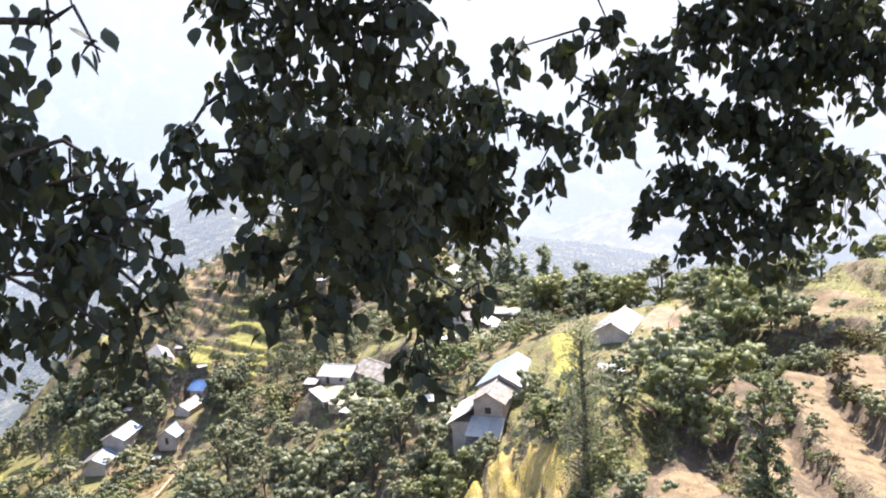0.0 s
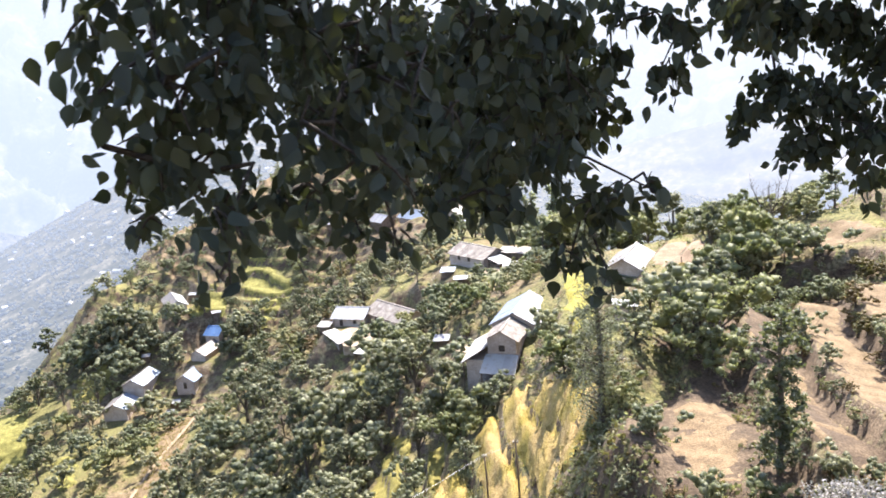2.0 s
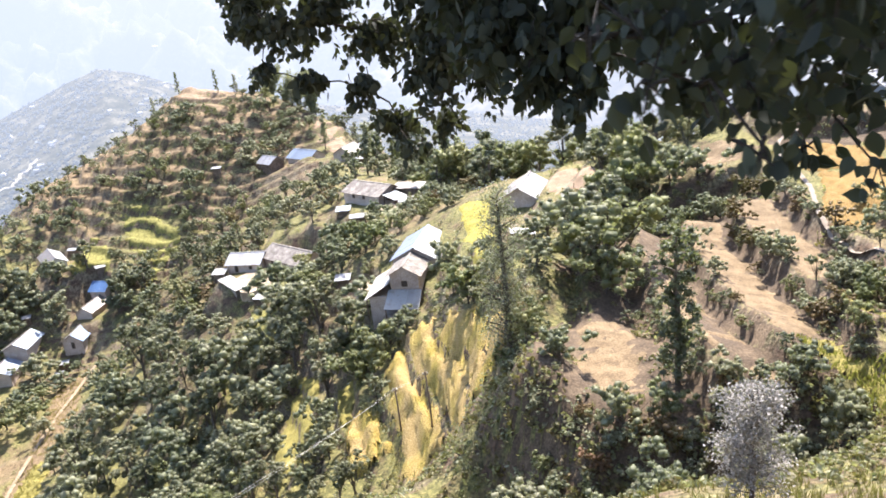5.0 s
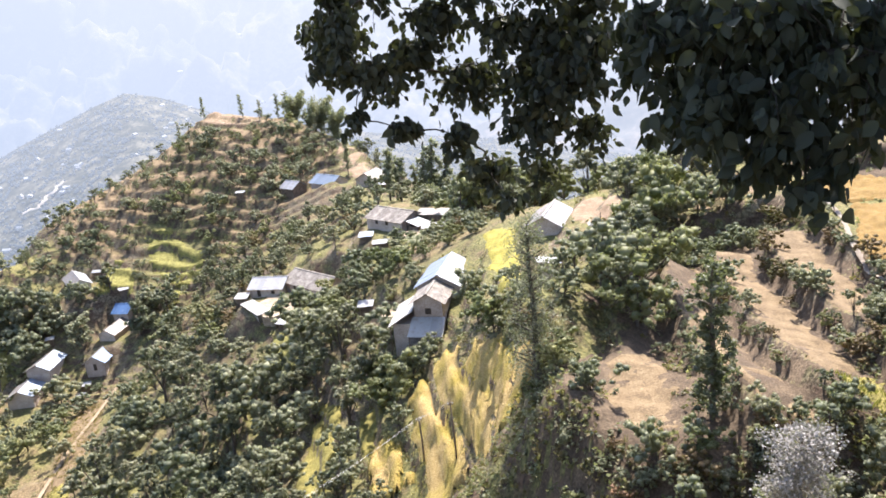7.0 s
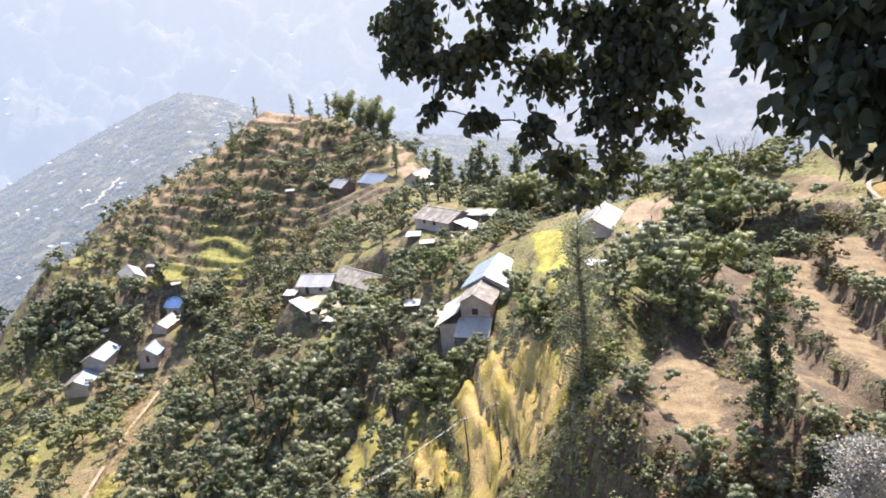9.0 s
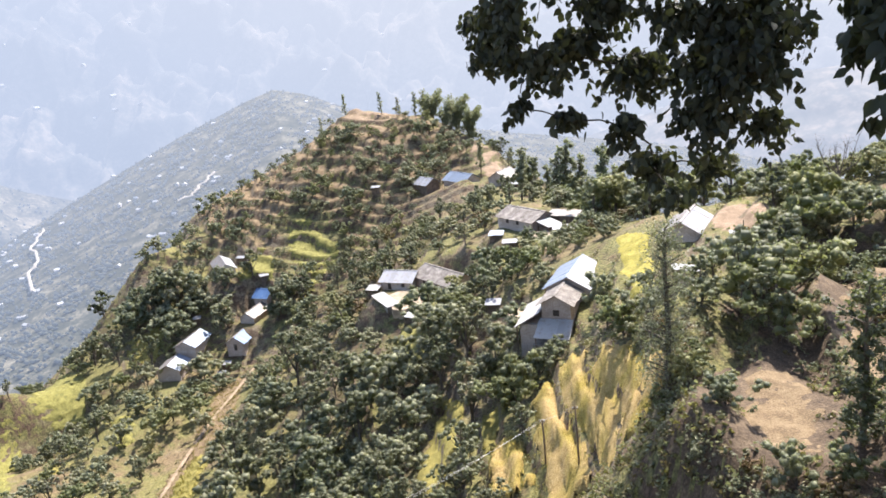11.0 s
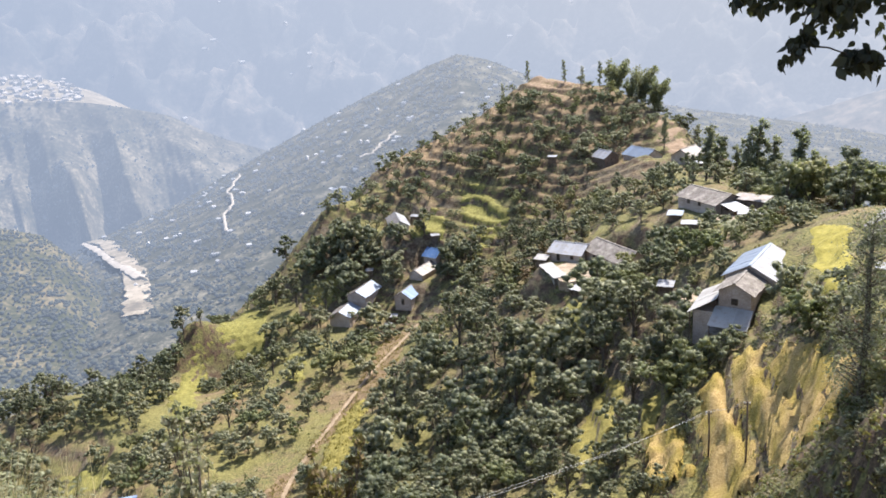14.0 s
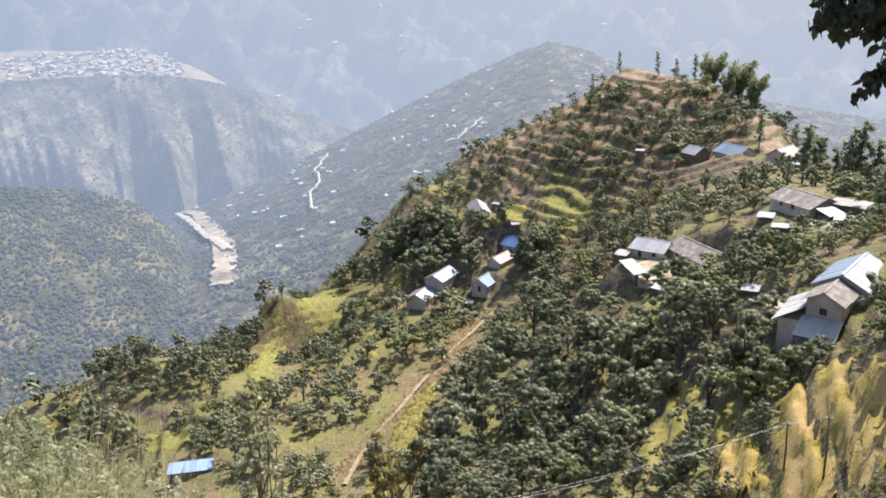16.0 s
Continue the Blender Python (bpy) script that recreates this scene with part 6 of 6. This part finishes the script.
weeds(rg, 420, -66, -38, 7.6, 11.6, 1.2, 2.6, 0.105, m_fern, "tall grey-green weeds with narrow leaves on the bank")
weeds(rg, 160, -62, -36, 8.1, 12.1, 1.1, 2.35, 0.12, m_leaf_lit, "light green leafy weeds on the bank")
weeds(rg, 90, -64, -38, 8.1, 11.6, 1.0, 2.0, 0.13, m_leaf_brown, "dry brown weeds on the bank")
a, d = np.radians(rg.uniform(-57, -47, 70)), rg.uniform(7.0, 10.0, 70)
x, y = -0.5 + d * np.sin(a), 0.2 + d * np.cos(a)
blades(rg, x, y, land(x, y), 2.0, 0.0035, m_straw_blade, "plumes of tall pale dry grass on the bank", 22)
rg, x, y = scatter(5200, -50, 46, 16, 48, 9)
blades(rg, x, y, land(x, y), 0.55, 0.03, m_grass_green, "rough grass on the steep bank", 6)

# ---- the overhanging tree ----
SPRAYS = {
    "left": [(1.64, 0.46, 1.53, 0.12), (1.49, 0.39, 1.33, 0.08), (1.57, 0.41, 1.24, 0.10), (1.60, 0.26, 1.17, 0.04), (1.68, 0.46, 1.24, 0.10),
             (1.80, 0.49, 1.20, 0.09), (1.78, 0.36, 1.39, 0.11), (1.92, 0.43, 1.28, 0.09), (1.89, 0.39, 1.17, 0.05), (1.56, 0.42, 1.43, 0.10),
             (1.70, 0.47, 1.58, 0.10), (1.70, 0.36, 1.64, 0.09), (1.63, 0.22, 1.71, 0.12), (1.74, 0.23, 1.72, 0.10), (1.64, 0.23, 1.58, 0.11),
             (1.78, 0.14, 1.61, 0.09), (1.67, 0.10, 1.48, 0.10), (1.58, 0.15, 1.63, 0.12), (1.60, 0.14, 1.36, 0.08), (1.67, 0.24, 1.45, 0.08)] + [(1.58, 0.08, 1.39, 0.09), (1.67, 0.05, 1.29, 0.06), (1.61, 0.04, 1.50, 0.10), (1.66, 0.09, 1.74, 0.11), (1.80, 0.22, 1.56, 0.11),
             (1.86, 0.26, 1.49, 0.10), (1.96, 0.20, 1.46, 0.09), (2.02, 0.21, 1.41, 0.05), (1.83, 0.15, 1.42, 0.10), (1.89, 0.14, 1.34, 0.07),
             (1.77, 0.20, 1.30, 0.05), (1.92, 0.28, 1.57, 0.07), (1.89, 0.17, 1.83, 0.04), (1.96, 0.17, 1.78, 0.03), (1.44, 0.26, 1.59, 0.07),
             (1.38, 0.38, 1.50, 0.06), (1.40, 0.38, 1.33, 0.05), (1.45, 0.30, 1.26, 0.04)],
    "edge": [(1.73, 3.72, 1.30, 0.13), (1.85, 3.46, 1.22, 0.26), (1.96, 3.24, 1.15, 0.29), (1.86, 3.62, 1.00, 0.13), (2.08, 3.51, 0.86, 0.13),
             (1.71, 3.56, 1.46, 0.17), (1.87, 3.42, 1.49, 0.29), (2.06, 3.28, 1.40, 0.29), (2.10, 3.14, 1.03, 0.26), (2.01, 3.14, 0.85, 0.10),
             (2.59, 3.43, 1.27, 0.26), (2.70, 3.32, 1.01, 0.19), (2.53, 3.01, 1.41, 0.32), (2.32, 3.23, 1.46, 0.22), (2.70, 3.10, 1.16, 0.29),
             (1.73, 3.30, 1.47, 0.20), (1.99, 3.20, 1.44, 0.32), (2.24, 3.10, 1.41, 0.35), (1.90, 3.18, 1.18, 0.23), (2.05, 3.03, 1.13, 0.26)] + [(2.25, 3.01, 0.98, 0.23), (1.94, 3.55, 1.21, 0.15), (1.99, 3.05, 0.94, 0.12), (2.13, 2.90, 0.82, 0.12), (2.33, 2.92, 1.20, 0.35),
             (1.66, 3.51, 1.56, 0.16)],
    "middle": [(1.88, 1.35, 1.48, 0.19), (2.10, 1.23, 1.53, 0.21), (2.30, 1.24, 1.52, 0.17), (1.91, 1.36, 1.22, 0.18), (2.13, 1.28, 1.24, 0.20),
             (2.33, 1.31, 1.18, 0.17), (2.41, 1.27, 0.99, 0.14), (2.54, 1.41, 1.04, 0.08), (2.60, 1.21, 1.07, 0.07), (2.37, 1.36, 0.84, 0.09),
             (2.45, 1.13, 0.83, 0.07), (2.14, 1.21, 1.05, 0.13), (1.98, 1.19, 1.09, 0.10), (1.74, 1.18, 1.59, 0.14), (2.38, 1.27, 1.37, 0.15),
             (1.94, 1.25, 1.96, 0.18), (2.17, 1.25, 1.96, 0.20), (2.40, 1.23, 1.91, 0.20), (2.53, 1.25, 1.78, 0.13), (2.06, 1.24, 1.80, 0.16)] + [(2.29, 1.24, 1.76, 0.18), (1.88, 1.24, 1.76, 0.11), (2.41, 1.44, 2.13, 0.22), (2.13, 1.19, 2.10, 0.22)],
    "right": [(4.38, 3.71, 1.43, 0.36), (4.67, 3.51, 1.33, 0.36), (4.03, 3.70, 1.10, 0.29), (4.14, 3.32, 1.01, 0.31), (3.78, 3.47, 1.01, 0.18),
             (3.98, 3.32, 0.84, 0.18), (4.32, 3.17, 0.85, 0.26), (4.44, 3.40, 0.60, 0.14), (4.71, 3.45, 0.94, 0.24), (4.04, 3.71, 1.53, 0.27),
             (4.90, 3.44, 1.11, 0.40), (3.72, 3.66, 1.85, 0.29), (4.22, 3.81, 2.04, 0.33), (4.61, 3.66, 2.03, 0.40), (4.90, 3.44, 2.05, 0.40),
             (3.98, 3.64, 1.60, 0.22), (4.46, 3.54, 1.74, 0.26), (4.79, 3.54, 1.78, 0.33), (4.96, 3.19, 1.78, 0.29), (4.36, 3.73, 2.32, 0.33)],
    "thin": [(2.79, 2.58, 1.44, 0.13), (2.94, 2.33, 1.37, 0.14), (3.13, 2.51, 1.47, 0.11), (2.72, 2.55, 1.29, 0.06), (3.24, 2.20, 1.56, 0.18),
             (2.83, 2.46, 1.60, 0.14), (3.10, 2.43, 1.86, 0.17), (2.86, 2.28, 1.91, 0.13), (3.27, 2.24, 1.96, 0.13), (3.30, 2.20, 1.58, 0.14),
             (2.97, 2.26, 1.55, 0.12), (2.76, 2.62, 1.42, 0.10), (3.24, 2.51, 1.73, 0.16)],
    "front": [(0.28, 8.15, 1.50, 0.27), (0.51, 8.08, 1.08, 0.38), (0.34, 8.03, 0.71, 0.18), (0.97, 8.84, 1.15, 0.46), (0.81, 7.96, 0.55, 0.23),
             (1.63, 8.72, 0.90, 0.46), (1.42, 7.83, 0.41, 0.28), (1.77, 8.49, -0.09, 0.34), (1.86, 7.83, -0.32, 0.19), (2.11, 7.77, 0.40, 0.41),
             (2.36, 8.29, -0.13, 0.28), (2.54, 7.64, 0.93, 0.46), (2.79, 8.06, 0.29, 0.32), (2.77, 7.62, 1.23, 0.41), (2.36, 8.11, 1.32, 0.41),
             (1.31, 8.78, 1.54, 0.46), (2.06, 8.31, 1.41, 0.37), (0.28, 8.16, 1.67, 0.24), (0.73, 8.86, 1.95, 0.37), (1.62, 8.63, 1.92, 0.50)] + [(2.37, 8.09, 1.86, 0.50), (3.01, 8.27, 1.76, 0.50), (2.33, 7.71, 0.73, 0.43), (2.68, 8.38, 1.23, 0.50), (2.16, 8.32, 0.88, 0.37),
             (0.20, 9.77, 1.44, 0.38), (0.02, 9.65, 1.16, 0.19), (0.17, 9.30, 1.14, 0.28), (0.26, 9.54, 1.50, 0.44), (-0.09, 10.10, 1.57, 0.24),
             (0.23, 9.38, 1.93, 0.41)],
}
over = tagged(new("overhanging_tree"), "dark leafy tree hanging over the road, seen against the light", "tree")
over.matrix_basis = Matrix.Identity(4)
rg = np.random.default_rng(77)
FORK = Vector((4.6, -2.6, 3.1))
limbs = [([(5.0, -3.2, -0.3), (4.9, -3.1, 1.2), FORK], [0.24, 0.2, 0.16], 10)]
HUBS = {"left": Vector((1.3, 1.5, 2.9)), "middle": Vector((2.35, 1.5, 2.9)), "right": Vector((4.6, 4.4, 3.2)), "thin": Vector((2.9, 2.6, 3.0)), "front": Vector((1.6, 9.4, 5.0))}
for key, hub in HUBS.items():
    mid = FORK.lerp(hub, 0.5) + Vector((0.1, 0, 0.75))
    limbs.append(([FORK, FORK.lerp(mid, 0.5) + Vector((0, 0, 0.2)), mid, mid.lerp(hub, 0.55) + Vector((0, 0, 0.1)), hub], [0.10, 0.075, 0.05, 0.032, 0.018], 8))
twigs_all = []
LEN = {"left": 0.038, "middle": 0.058, "right": 0.080, "thin": 0.070, "front": 0.108}
LEN["edge"], HUBS["edge"] = 0.084, Vector((2.2, 3.6, 3.4))
DENSE = {"edge": 2.1, "left": 1.05, "middle": 1.2, "right": 1.7, "thin": 1.3, "front": 2.8}


def leaf_shape(bend):
    """One ovate leaf with a drawn-out tip, folded along its midrib; length 1 along -z."""
    rows = [(0.0, 0.02), (0.14, 0.22), (0.36, 0.33), (0.60, 0.27), (0.80, 0.12), (1.0, 0.0)]
    V, F = [], []
    for u, w in rows:
        zc, yc = -u, bend * u * u
        V += [(-w, yc + w * 0.35, zc), (0, yc, zc), (w, yc + w * 0.35, zc)]
    for i in range(len(rows) - 1):
        a = i * 3
        F += [(a, a + 1, a + 4, a + 3), (a + 1, a + 2, a + 5, a + 4)]
    return np.array(V), F


SHAPES = [leaf_shape(b) for b in (0.12, -0.1, 0.3)]
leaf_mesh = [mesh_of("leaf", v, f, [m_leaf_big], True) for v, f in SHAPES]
singles = 0
for key, sprays in SPRAYS.items():
    V, F, n0 = [], [], 0
    nodes_ = [HUBS[key]]
    for sx, sy, sz, sr in sorted(sprays, key=lambda q: -q[2]):
        c = Vector((sx, sy, sz))
        root_ = min((p for p in nodes_ if p.z > sz), key=lambda p: (p - c).length, default=HUBS[key])
        a = root_.lerp(c, 0.5) + Vector((rg.normal(0, 0.06), rg.normal(0, 0.06), 0.05))
        thick = 0.004 + 0.028 * sr
        twigs_all.append(([root_, a, c + Vector((0, 0, sr * 0.1)), c + (c - a) * 0.12 - Vector((0, 0, sr * 0.35))], [thick, thick * 0.75, thick * 0.45, 0.002], 5))
        nodes_.append(c)
        size = LEN[key]
        n = int(DENSE[key] * 3.14 * sr * sr / (size * size * 0.36))
        twigs = []
        for _ in range(max(3, n // 14)):
            d = rg.normal(size=3)
            d /= np.linalg.norm(d)
            tip = np.array(c) + d * sr * rg.uniform(0.5, 1.0) * (1, 1, 0.85) + (0, 0, -sr * 0.15)
            root = np.array(c) + (rg.normal(0, sr * 0.25), rg.normal(0, sr * 0.25), sr * 0.45)
            twigs.append((root, tip))
            twigs_all.append(([tuple(root), tuple((root + tip) / 2 + (0, 0, sr * 0.08)), tuple(tip)], [0.0035, 0.0025, 0.001], 4))
        for _ in range(n):
            root, tip = twigs[rg.integers(len(twigs))]
            p = root + (tip - root) * rg.uniform(0.15, 1.05) + rg.normal(0, 0.02 + sr * 0.07, 3)
            turn = Euler((rg.normal(0, 0.55), rg.normal(0, 0.55), rg.uniform(0, 6.283)))
            m = Matrix.LocRotScale(Vector(p), turn, (size * rg.uniform(0.65, 1.3),) * 3)
            kind = int(rg.integers(3))
            if key == "left" and singles < 300 and rg.uniform() < 0.4:
                part("leaf", leaf_mesh[kind], over, at=m)
                singles += 1
                continue
            mv = np.array(m)
            v, f = SHAPES[kind]
            V.append(v @ mv[:3, :3].T + mv[:3, 3])
            F += [tuple(i + n0 for i in q) for q in f]
            n0 += len(v)
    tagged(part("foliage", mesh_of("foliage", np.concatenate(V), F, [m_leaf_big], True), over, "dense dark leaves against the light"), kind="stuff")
# unseen leaf mass added overhead, out of view, to shade the hanging sprays
C = []
while len(C) < 420:
    cx, cy = rg.uniform(-2.5, 8.5), rg.uniform(0.5, 12.5)
    low = 2.5 + 0.32 * max(math.hypot(cx - 0.8, cy + 0.5), 2.0)
    C.append((cx, cy, low + rg.uniform(0, 1.3)))
tagged(part("crown", quads_mesh("crown", *leaf_cloud(rg, C, [0.45] * len(C), 34, 0.22), [m_leaf_big]), over, "unseen leaf layer added over the road to shade the sprays"), kind="stuff")
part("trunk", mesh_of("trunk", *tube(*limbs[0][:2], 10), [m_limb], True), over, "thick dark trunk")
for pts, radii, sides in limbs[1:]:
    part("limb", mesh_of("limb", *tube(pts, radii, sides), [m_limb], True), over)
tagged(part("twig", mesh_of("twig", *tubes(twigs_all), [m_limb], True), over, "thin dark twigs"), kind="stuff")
